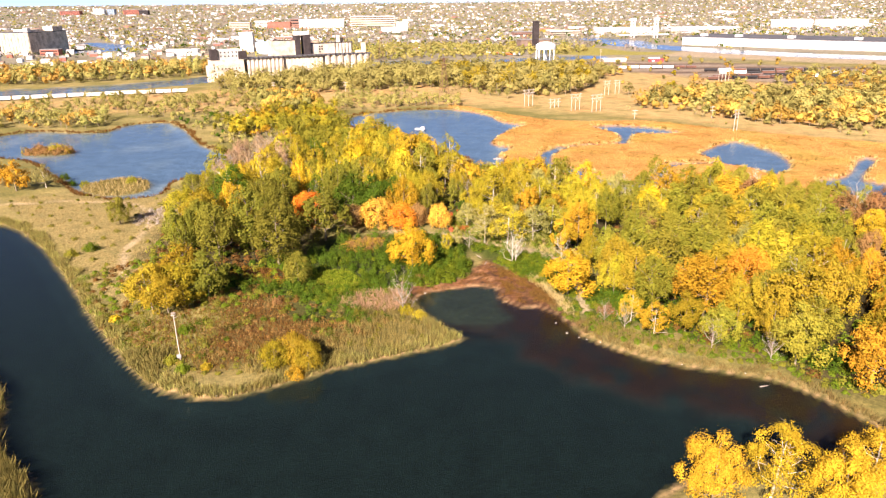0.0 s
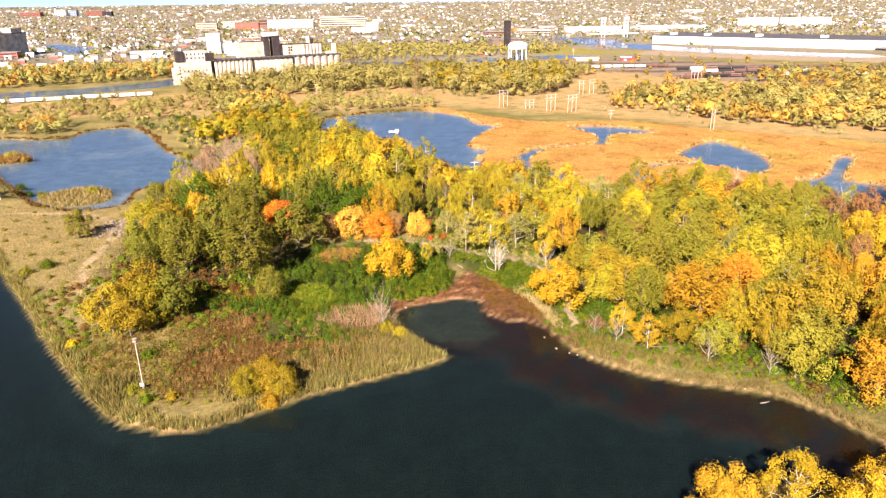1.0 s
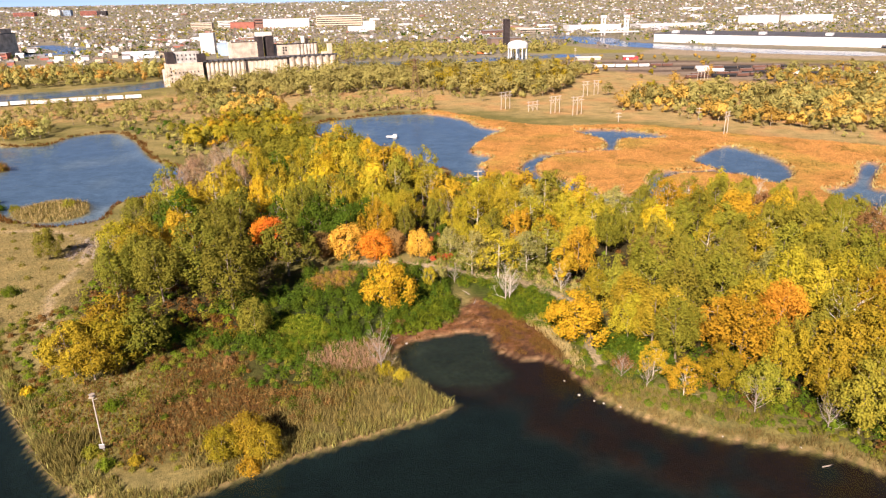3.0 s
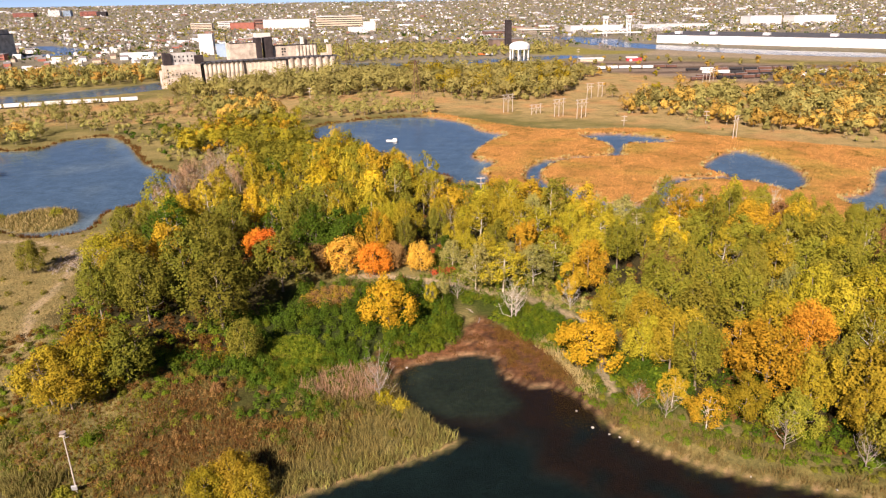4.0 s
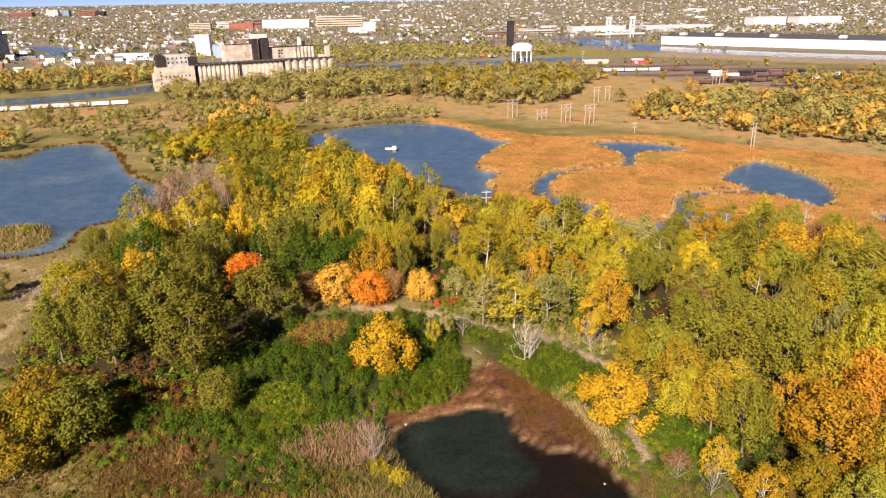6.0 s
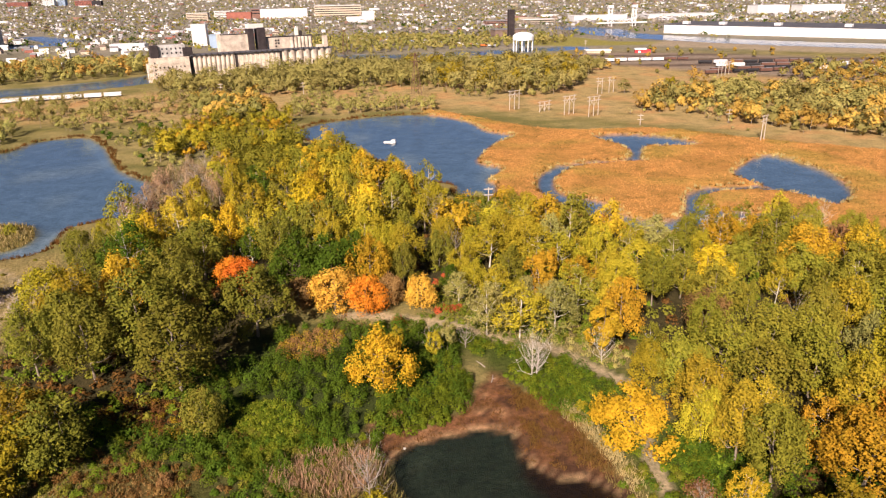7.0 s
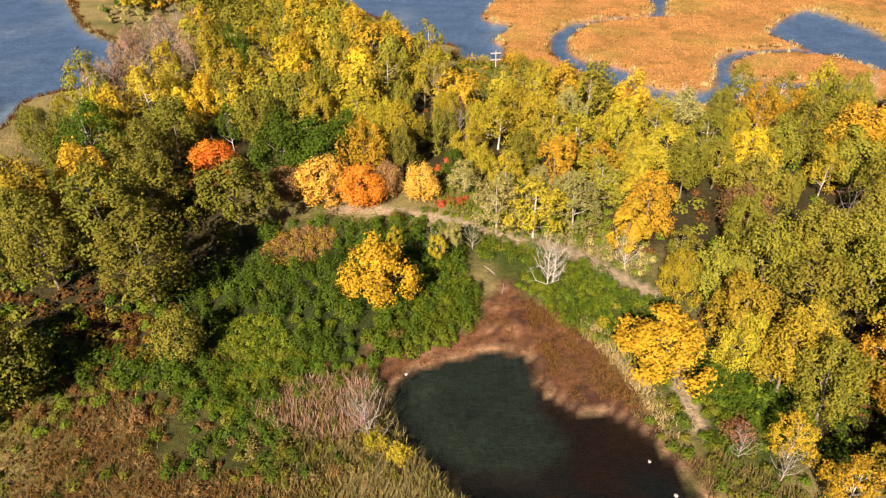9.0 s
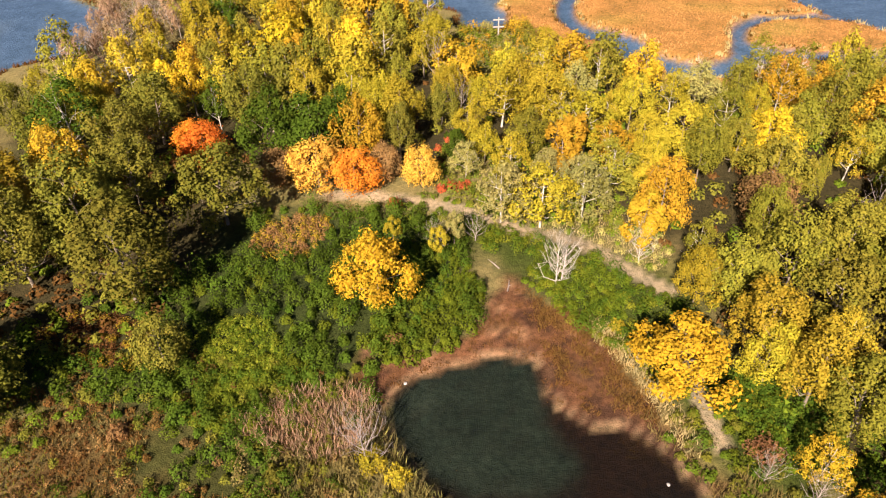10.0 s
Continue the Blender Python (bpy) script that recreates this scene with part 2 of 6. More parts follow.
def area_field(q, points, reach=40.0, closed=True, width=0.0, step=8):
    """Signed distance to an area of the plan (negative inside), or to a strip of a given width; no more than reach."""
    key = (tuple(points), closed, step)
    if key not in lines_known:
        lines_known[key] = spline(points, closed, step)
    line = lines_known[key]
    out = np.full(len(q), reach)
    lo, hi = line.min(0) - reach, line.max(0) + reach
    near = ((q >= lo) & (q <= hi)).all(1)
    if near.any():
        d = line_distance(q[near], line, closed)
        if closed:
            d = np.where(inside(q[near], line), -d, d)
        out[near] = np.minimum(d - width, reach)
    return out


LAKE = [(-330, 335), (-250, 325), (-196, 306), (-166, 282), (-128, 234), (-103, 199), (-73, 162), (-60, 153), (-50, 151), (-37, 156),
        (-20, 165), (-2, 172), (13, 179), (9, 186), (4, 194), (0, 201), (-1, 208), (3, 214), (10, 216.5), (18, 218.5), (25, 218.5), (28.5, 215),
        (28.5, 208), (33, 201.5), (39, 200), (44, 196), (47.5, 189), (52, 177), (65, 165), (79, 158), (95, 151), (104, 139), (108, 128), (104, 119), (75, 119),
        (48, 108), (36, 80), (30, 10), (-30, -20), (-60, 60), (-77, 112), (-93, 130), (-101, 142), (-113, 161), (-170, 205),
        (-240, 262), (-340, 290)]
POND_W = [(-335, 520), (-308, 551), (-276, 544), (-249, 545), (-243, 578), (-215, 587), (-187, 548), (-159, 492), (-138, 464),
          (-120, 444), (-117, 409), (-114, 393), (-125, 391), (-139, 379), (-137, 352), (-150, 344), (-165, 347), (-188, 365),
          (-205, 388), (-225, 410), (-247, 437), (-275, 452), (-330, 462)]
ISLE_A = [(-184, 366), (-182, 379), (-169, 388), (-155, 382), (-148, 364), (-154, 353), (-168, 352)]
ISLE_B = [(-270, 470), (-258, 478), (-243, 475), (-238, 464), (-250, 458), (-264, 461)]
POND_C = [(-60, 600), (-41, 621), (5, 639), (37, 632), (62, 600), (70, 565), (86, 543), (70, 520), (53, 475), (64, 455), (53, 433),
          (56, 421), (50, 400), (40, 402), (33, 408), (33, 427), (14, 440), (4, 470), (-15, 500), (-45, 540), (-66, 575)]
POND_S = [(139, 533), (163, 535), (186, 520), (197, 497), (173, 496), (162, 498), (152, 478), (144, 461), (136, 463), (146, 480),
          (147, 505), (141, 520)]
POND_E = [(185, 431), (219, 463), (230, 445), (231, 413), (221, 384), (203, 368), (197, 380), (184, 410)]
POND_F = [(218, 352), (240, 363), (272, 402), (281, 398), (246, 354), (256, 335), (232, 300), (205, 288), (199, 298), (215, 330)]
STRIPS = [([(146, 462), (125, 461), (107, 457), (95, 450)], 2.6),
          ([(97, 452), (86, 437), (80, 418), (80, 402), (87, 388), (97, 377)], 4.8),
          ([(86, 390), (95, 378), (96, 364), (106, 351), (118, 348), (133, 356), (139, 368)], 7.5),
          ([(137, 362), (140, 380), (149, 393), (162, 399), (180, 399), (194, 392)], 3.8),
          ([(140, 366), (151, 359), (166, 356), (180, 352)], 5.0),
          ([(-760, 770), (-600, 795), (-420, 842), (-330, 890), (-288, 940), (-250, 1020), (-190, 1100), (-90, 1165), (40, 1165),
            (160, 1190), (300, 1230)], 34.0),
          ([(440, 1850), (490, 1700), (480, 1560), (530, 1430), (605, 1295), (690, 1190), (770, 1120)], 52.0),
          ([(-900, 1950), (-770, 1800), (-700, 1660), (-760, 1560)], 36.0)]
MARSH = [(39, 656), (112, 562), (188, 549), (240, 503), (330, 432), (430, 330), (390, 230), (215, 272), (190, 330), (160, 346),
         (110, 336), (80, 362), (58, 398), (50, 470), (62, 560), (32, 640)]
MUD = [(-6, 209), (-5, 219), (5, 220.5), (12, 221.5), (18, 225), (22, 231), (25, 239), (28, 240), (31, 234), (35, 231), (40, 226), (43, 219),
       (44, 211), (45.5, 203), (49, 195), (51, 184), (44, 189), (30, 198), (10, 205)]
BAY_FLOOR = [(1, 200), (0, 211), (3, 214), (8, 216), (16, 217.5), (22, 218.5), (27, 217), (28, 208), (27, 202), (30, 196), (28, 190),
             (18, 189), (9, 191)]
SPIT = [(280, 1500), (370, 1480), (410, 1345), (480, 1310), (470, 1250), (297, 1270), (243, 1340)]
FLATS = [(440, 1230), (520, 1150), (600, 1060), (760, 950), (900, 850), (960, 930), (810, 1070), (700, 1120), (600, 1220), (520, 1330)]
EAST_SHORE = [(24, 214), (29, 202), (44, 189), (51, 176), (65, 165), (79, 158), (95, 151), (104, 139), (110, 122)]
TRACK = [(-14, 279), (-7, 278), (5, 275), (16, 270), (24, 265), (33, 258), (41, 254), (48, 248), (53, 241), (59, 233)]
SIDE_TRACK = [(58, 222), (55, 206), (54, 194)]
WEST_TRACK = [(-230, 330), (-180, 338), (-140, 328), (-122, 300), (-118, 262), (-108, 235)]
WEEDS = [(-84, 176), (-60, 166), (-35, 170), (-20, 178), (-14, 190), (-24, 206), (-45, 214), (-70, 208), (-88, 190)]
THICKET = [(-78, 222), (-48, 214), (-26, 204), (-8, 212), (2, 220), (14, 222), (20, 240), (16, 262), (-8, 270), (-38, 272), (-52, 256)]
MEADOW = [(-210, 340), (-165, 290), (-125, 240), (-105, 215), (-92, 225), (-98, 262), (-112, 310), (-130, 345), (-180, 350)]
EAST_WOOD = [(66, 230), (64, 196), (82, 172), (98, 162), (115, 142), (190, 122), (235, 200), (205, 258), (184, 316), (156, 336), (112, 326),
             (88, 328), (68, 345), (46, 350), (32, 330), (28, 300), (32, 274), (46, 264), (64, 248)]
MID_WOOD = [(-112, 322), (-95, 304), (-60, 300), (-20, 296), (14, 292), (24, 298), (26, 345), (22, 392), (10, 412), (-20, 420), (-60, 418),
            (-80, 402), (-86, 372), (-112, 352)]
GROVE = [(-108, 262), (-96, 240), (-62, 226), (-44, 240), (-42, 280), (-60, 304), (-108, 308)]
NORTH_WOOD = [(-132, 505), (-108, 500), (-84, 545), (-72, 600), (-92, 640), (-130, 615), (-148, 555)]
LOWER_SCRUB = [(-62, 226), (-35, 223), (-4, 214), (-5, 205), (-20, 203), (-12, 193), (-19, 190), (-41, 194), (-43, 207), (-54, 214)]
CLEARING = [(24, 248), (34, 230), (46, 212), (52, 192), (66, 182), (72, 196), (62, 214), (62, 236), (48, 250), (34, 262), (18, 268)]
YARD = [(240, 1010), (300, 950), (430, 790), (620, 730), (900, 720), (900, 830), (620, 960), (420, 1100), (280, 1130)]
FIELD = [(-480, 700), (-200, 640), (-80, 650), (40, 665), (200, 560), (330, 450), (600, 600), (600, 900), (260, 960), (60, 850),
         (-120, 840), (-400, 760)]


def smooth(v):
    v = np.clip(v, 0, 1)
    return v * v * (3 - 2 * v)


def ripple(q, size, seed=0):
    """Cheap smooth noise over the plan, about -1 to 1."""
    r = np.random.default_rng(seed)
    s = np.zeros(len(q))
    for k in range(7):
        a, w = r.uniform(0, math.tau), r.uniform(0.7, 1.9) * math.tau / size
        s += np.sin((q[:, 0] * math.cos(a) + q[:, 1] * math.sin(a)) * w + r.uniform(0, 9) + 1.3 * np.sin(q[:, 1] * w * 0.43 + k))
    return s / 4.0


def water_field(q):
    """Distance from the nearest water's edge: negative in water."""
    w = np.full(len(q), 40.0)
    for poly in (LAKE, POND_W, POND_C, POND_S, POND_E, POND_F):
        w = np.minimum(w, area_field(q, poly))
    for line, half in STRIPS:
        w = np.minimum(w, area_field(q, line, closed=False, width=half))
    for poly in (ISLE_A, ISLE_B):
        w = np.maximum(w, -area_field(q, poly))
    return w + 0.3 * ripple(q, 8, 3) * smooth((800 - q[:, 1]) / 200)


def relief(q, w=None):
    w = water_field(q) if w is None else w
    marsh = smooth(-area_field(q, MARSH) / 2 + 0.5)
    shelf = smooth((24 - area_field(q, EAST_SHORE, closed=False) + 5 * ripple(q, 22, 8)) / 8)
    land = 0.1 * np.clip(w, 0, 1) + 0.9 * smooth(w / 5) + 0.25 * ripple(q, 30, 1) * smooth(w / 12)
    reed = 1.35 * np.clip(w / 1.2, 0, 1) + 0.12 * ripple(q, 7, 2) * smooth(w / 3)
    z = land * (1 - marsh) + reed * marsh
    bed = -1.5 * smooth(-w / 7) * (1 - 0.88 * shelf) + 0.06 * np.clip(w, -2, 0)
    z = np.where(w > 0, z, bed)
    far = np.hypot(q[:, 0] * 0.5, q[:, 1])
    return z + np.where(w > 3, 95 * np.clip((far - 2900) / 2400, 0, 1) ** 1.5, 0), shelf


def ground_at(x, y):
    return float(relief(np.array([[x, y]], float))[0][0])


def spread_lines(inner, start, stop, factor):
    out, step = list(inner), inner[1] - inner[0]
    lo = []
    v, s = inner[0], step
    while v > start:
        s *= factor
        v -= s
        lo.append(v)
    v, s = inner[-1], inner[-1] - inner[-2]
    while v < stop:
        s *= factor
        v += s
        out.append(v)
    return np.array(lo[::-1] + out)


gx = spread_lines(np.concatenate([np.arange(-900, -340, 14), np.arange(-340, -220, 3.4), np.arange(-220, 125, 1.7), np.arange(125, 340, 3.0), np.arange(340, 900, 14)]), -4800, 4800, 1.13)
gy = spread_lines(np.concatenate([np.arange(90, 320, 1.7), np.arange(320, 660, 3.2), np.arange(660, 1900, 12)]), -2500, 5600, 1.10)
GX, GY = np.meshgrid(gx, gy)
Q = np.stack([GX.ravel(), GY.ravel()], 1)
Wd = water_field(Q)
Z, SHELF = relief(Q, Wd)
nx, ny = len(gx), len(gy)
ids = np.arange(nx * ny).reshape(ny, nx)
quads = np.stack([ids[:-1, :-1], ids[:-1, 1:], ids[1:, 1:], ids[1:, :-1]], -1).reshape(-1, 4)


def blend(base, colour, k):
    return base * (1 - k[:, None]) + np.array(colour) * k[:, None]


def cover_colours(q, w, shelf):
    """What covers the ground, place by place: grass, leaf litter, reeds, weeds, mud, gravel, lake bed; pond beds hold
    sky blue.
    """
    edge = lambda poly, soft=4.0: smooth(0.5 - (area_field(q, poly) + 3 * ripple(q, 14, 5)) / soft / 2)
    c = np.tile(np.array((0.16, 0.145, 0.05)), (len(q), 1))
    c = blend(c, (0.25, 0.205, 0.085), smooth(0.5 + ripple(q, 55, 11)))
    c = blend(c, (0.37, 0.27, 0.125), edge(FIELD, 20) * 0.9)
    c = blend(c, (0.44, 0.25, 0.11), edge(FIELD, 20) * smooth(ripple(q, 60, 14) + 0.15) * 0.85)
    c = blend(c, (0.20, 0.165, 0.06), edge(FIELD, 20) * smooth(-ripple(q, 45, 15) - 0.2) * 0.8)
    c = blend(c, (0.25, 0.20, 0.085), edge(MEADOW, 6) * 0.9)
    c = blend(c, (0.105, 0.054, 0.019), edge(WEEDS, 14) * (0.7 + 0.3 * ripple(q, 12, 19)) * smooth((q[:, 0] + 62) / 10 + 0.5))
    # thicket floor and leaf litter, darkened so shade between plants sits in the colour
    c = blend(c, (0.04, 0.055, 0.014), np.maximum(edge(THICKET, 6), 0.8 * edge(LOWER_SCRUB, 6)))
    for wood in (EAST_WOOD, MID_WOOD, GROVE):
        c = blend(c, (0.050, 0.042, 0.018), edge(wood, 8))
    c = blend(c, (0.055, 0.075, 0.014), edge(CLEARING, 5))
    c = blend(c, (0.40, 0.205, 0.060), edge(MARSH, 1.5))
    c = blend(c, (0.36, 0.25, 0.06), edge(MARSH, 1.5) * smooth(ripple(q, 70, 21) * 1.3) * 0.75)
    c = blend(c, (0.30, 0.13, 0.045), edge(MARSH, 1.5) * smooth(ripple(q, 26, 22) - 0.5) * 0.5)
    c = blend(c, (0.24, 0.19, 0.155), edge(YARD, 25))
    lanes = np.sin((0.16 * q[:, 0] + 0.98 * q[:, 1]) * math.tau / 64 + 0.8 * ripple(q, 180, 35))
    c = blend(c, (0.10, 0.068, 0.055), edge(YARD, 25) * smooth(lanes + 0.2) * 0.85)
    town = smooth((q[:, 1] - 1000) / 300) * (1 - edge(YARD, 25))
    c = blend(c, (0.22, 0.20, 0.16), town)
    c = blend(c, (0.17, 0.155, 0.115), town * smooth(ripple(q, 160, 31)))
    c = blend(c, (0.26, 0.23, 0.19), town * smooth(ripple(q, 90, 33) - 0.4))
    c = blend(c, (0.24, 0.215, 0.06), edge(SPIT, 12))
    c = blend(c, (0.33, 0.265, 0.20), edge(FLATS, 16) * (0.8 + 0.2 * ripple(q, 60, 36)))
    shore = smooth(1 - w / 7) * smooth(w * 4)
    near = smooth((330 - q[:, 1]) / 20)
    c = blend(c, (0.16, 0.13, 0.048), shore * near * 0.8)
    mud = edge(MUD, 1.5)
    along = np.column_stack([(q[:, 0] * 0.75 - q[:, 1] * 0.66) * 0.3, q[:, 0] * 0.66 + q[:, 1] * 0.75])
    c = blend(c, (0.150, 0.070, 0.034), mud)
    c = blend(c, (0.055, 0.028, 0.018), mud * smooth(ripple(along, 4, 43) * 1.6 + 0.1) * 0.85)
    c = blend(c, (0.36, 0.20, 0.11), mud * smooth(ripple(along, 5, 44) * 1.8 - 0.4) * smooth((q[:, 1] - 205) / 20) * 0.75)
    c = blend(c, (0.040, 0.020, 0.013), mud * smooth((4.5 - w + 2 * ripple(q, 6, 46)) / 4) * smooth((q[:, 0] - 25) / 4) * 0.85)
    rim = smooth(1 - w / 1.7) * smooth(w * 3 + 1)
    c = blend(c, (0.40, 0.26, 0.15), rim * near * (0.6 + 0.3 * ripple(q, 12, 17)))
    for line, half in ((TRACK, 1.3), (SIDE_TRACK, 0.8), (WEST_TRACK, 0.6)):
        k = smooth(1.2 - area_field(q, line, closed=False, width=half) / 1.2)
        c = blend(c, (0.42, 0.33, 0.22), k * (w > 1) * 0.85)
    depth = np.clip(-w / np.where(q[:, 1] < 330, 1.2, 2.5), 0, 1)
    bay = smooth((q[:, 1] - 178) / 14) * smooth((40 - np.abs(q[:, 0] - 12)) / 10)
    bed = np.tile(np.array((0.0035, 0.0100, 0.0108)), (len(q), 1))
    bed = blend(bed, (0.013, 0.0070, 0.0045), np.maximum(bay, shelf * smooth(0.75 + 0.5 * ripple(q, 16, 41))))
    floor = smooth(0.5 - (area_field(q, BAY_FLOOR) + 0.8 * ripple(q, 9, 47)) / 5)
    bed = blend(bed, (0.019, 0.029, 0.021), floor * (0.85 + 0.15 * ripple(q, 5, 48)))
    bed = blend(bed, (0.008, 0.012, 0.010), floor * smooth(ripple(q, 7, 50) * 2 - 1.3) * 0.8)
    # sky reflection painted into the far water's beds: blue with paler streaks
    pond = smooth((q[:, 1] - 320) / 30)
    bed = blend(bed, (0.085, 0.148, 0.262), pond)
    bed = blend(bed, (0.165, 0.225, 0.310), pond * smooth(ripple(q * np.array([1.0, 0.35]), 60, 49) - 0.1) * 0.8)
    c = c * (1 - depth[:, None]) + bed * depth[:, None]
    return np.clip(c, 0, 1)


ground_mesh = mesh_of("ground", np.column_stack([Q, Z]), quads, None, True)
ground_mesh.materials.clear()
cover = ground_mesh.color_attributes.new("cover", "FLOAT_COLOR", "POINT")
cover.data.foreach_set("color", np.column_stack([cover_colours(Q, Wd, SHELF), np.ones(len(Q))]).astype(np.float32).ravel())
m, t, b, n, l = shader("ground_cover")
at = n.new("ShaderNodeAttribute")
at.attribute_name = "cover"
n1, n2, n3 = noise_node(t, 0.12), noise_node(t, 0.9), noise_node(t, 4.0, 3)
k1 = ramp_node(t, n1.outputs[0], ((0.3, (0.75, 0.78, 0.75)), (0.7, (1.2, 1.15, 1.1))))
k2 = ramp_node(t, n2.outputs[0], ((0.3, (0.62, 0.66, 0.62)), (0.7, (1.3, 1.25, 1.2))))
c = mix_node(t, mix_node(t, at.outputs["Color"], k1, 1.0, "MULTIPLY"), k2, 1.0, "MULTIPLY")
l.new(c, b.inputs["Base Color"])
b.inputs["Roughness"].default_value, b.inputs["Specular IOR Level"].default_value = 0.95, 0.1
add = n.new("ShaderNodeMath")
l.new(n2.outputs[0], add.inputs[0])
l.new(n3.outputs[0], add.inputs[1])
bump_node(t, add.outputs[0], 0.7, 0.35, b)
ground_mesh.materials.append(m)
ground = tagged(new("ground", ground_mesh), "autumn wetland ground of dry grass, reeds, mud and leaf litter", "ground", kind="structure")

# water: one level sheet, clear over a dark lake bed and sky-blue painted pond beds, with small ripples
m, t, b, n, l = shader("lake_water")
n.remove(b)
g, tr, mx, fr = n.new("ShaderNodeBsdfGlossy"), n.new("ShaderNodeBsdfTransparent"), n.new("ShaderNodeMixShader"), n.new("ShaderNodeFresnel")
fr.inputs["IOR"].default_value = 1.33
g.inputs["Roughness"].default_value = 0.12
tr.inputs["Color"].default_value = (0.80, 0.86, 0.84, 1)
w1, w2 = noise_node(t, 1.1, 3), noise_node(t, 0.03, 2)
bp = n.new("ShaderNodeBump")
bp.inputs["Strength"].default_value, bp.inputs["Distance"].default_value = 0.22, 0.05
l.new(w1.outputs[0], bp.inputs["Height"])
for s in (g, fr):
    l.new(bp.outputs[0], s.inputs["Normal"])
rr = n.new("ShaderNodeMapRange")
rr.inputs["To Min"].default_value, rr.inputs["To Max"].default_value = 0.10, 0.22
l.new(w2.outputs[0], rr.inputs["Value"])
l.new(rr.outputs[0], g.inputs["Roughness"])
l.new(fr.outputs[0], mx.inputs[0])
l.new(tr.outputs[0], mx.inputs[1])
l.new(g.outputs[0], mx.inputs[2])
l.new(mx.outputs[0], n["Material Output"].inputs["Surface"])
water = tagged(new("water", mesh_of("water", [(-1400, -400, 0), (1400, -400, 0), (1400, 2100, 0), (-1400, 2100, 0)], [(0, 1, 2, 3)], m)),
               "dark calm water of lake, ponds and river", "water", kind="structure")
water.visible_shadow = False


# ---- plants ----
def leaf_quads(c, nrm, size, r, aspect=0.8):
    """Three-cornered leaf sprays at the places c, facing nrm."""
    k = len(c)
    nrm = nrm / np.maximum(np.linalg.norm(nrm, axis=1, keepdims=True), 1e-6)
    a = np.cross(nrm, r.normal(size=(k, 3)))
    a /= np.maximum(np.linalg.norm(a, axis=1, keepdims=True), 1e-6)
    b2 = np.cross(nrm, a)
    s = size * r.uniform(0.6, 1.4, (k, 1))
    v = np.stack([c + a * s * 1.15, c - a * s * 0.55 + b2 * s * aspect, c - a * s * 0.6 - b2 * s * aspect], 1)
    return v.reshape(-1, 3), np.arange(3 * k).reshape(-1, 3)


def ball_points(k, r):
    d = r.normal(size=(k, 3))
    return d / np.linalg.norm(d, axis=1, keepdims=True)


def tubes(paths, sides=5):
    """Tapered tubes along paths of (x, y, z, radius)."""
    vs, qs, base = [], [], 0
    for p in paths:
        p = np.array(p, float)
        axis = np.gradient(p[:, :3], axis=0)
        axis /= np.maximum(np.linalg.norm(axis, axis=1, keepdims=True), 1e-6)
        ref = np.where(np.abs(axis[:, 2:3]) < 0.9, np.array([[0, 0, 1.0]]), np.array([[1.0, 0, 0]]))
        u = np.cross(axis, ref)
        u /= np.linalg.norm(u, axis=1, keepdims=True)
        w = np.cross(axis, u)
        ang = np.arange(sides) * math.tau / sides
        ring = p[:, None, :3] + p[:, None, 3:4] * (u[:, None] * np.cos(ang)[None, :, None] + w[:, None] * np.sin(ang)[None, :, None])
        vs.append(ring.reshape(-1, 3))
        i = np.arange(len(p) - 1)[:, None] * sides
        j = np.arange(sides)[None]
        k = (j + 1) % sides
        qs.append(np.stack([i + j, i + k, i + sides + k, i + sides + j], -1).reshape(-1, 4) + base)
        base += len(p) * sides
    return np.concatenate(vs), np.concatenate(qs)


def limb_paths(r, height, radius, trunk_r, first, limbs, twigs=0, lean=0.05, up=(0.10, 0.24)):
    """A trunk with limbs that rise outward; twigs fork off them."""
    top = np.array([r.normal() * lean * height, r.normal() * lean * height, height * 0.86])
    trunk = [(*(top * s + r.normal(size=3) * 0.015 * height * s * (1 - s)), trunk_r * (1 - 0.85 * s)) for s in np.linspace(0, 1, 7)]
    trunk[0] = (0, 0, -0.4, trunk_r * 1.25)
    paths = [trunk]
    for i in range(limbs):
        s = first + (0.88 - first) * (i + r.random()) / limbs
        a0 = np.array(top) * s
        az = i * 2.4 + r.normal() * 0.4
        reach = radius * (1.05 - 0.55 * s) * r.uniform(0.7, 1.05)
        rise = height * r.uniform(*up)
        e = a0 + np.array([math.cos(az) * reach, math.sin(az) * reach, rise])
        mid = (a0 + e) / 2 + np.array([0, 0, -0.06 * height * r.random()]) + r.normal(size=3) * 0.03 * height
        r0 = trunk_r * (1 - 0.8 * s) * 0.55
        paths.append([(*a0, r0), (*mid, r0 * 0.65), (*e, r0 * 0.18)])
        for _ in range(twigs):
            q = r.uniform(0.3, 1.0)
            f = mid + (e - mid) * q if r.random() < 0.6 else a0 + (mid - a0) * (0.4 + 0.6 * q)
            d = ball_points(1, r)[0]
            d[2] = abs(d[2]) * 0.8 + 0.25
            g2 = f + d * reach * r.uniform(0.3, 0.6)
            paths.append([(*f, r0 * 0.35), (*((f + g2) / 2 + r.normal(size=3) * 0.15), r0 * 0.22), (*g2, r0 * 0.08)])
            for _ in range(2):
                h = f + (g2 - f) * r.uniform(0.35, 0.9)
                d2 = ball_points(1, r)[0]
                d2[2] = abs(d2[2])
                paths.append([(*h, r0 * 0.16), (*(h + d2 * reach * r.uniform(0.15, 0.35)), r0 * 0.05)])
    return paths


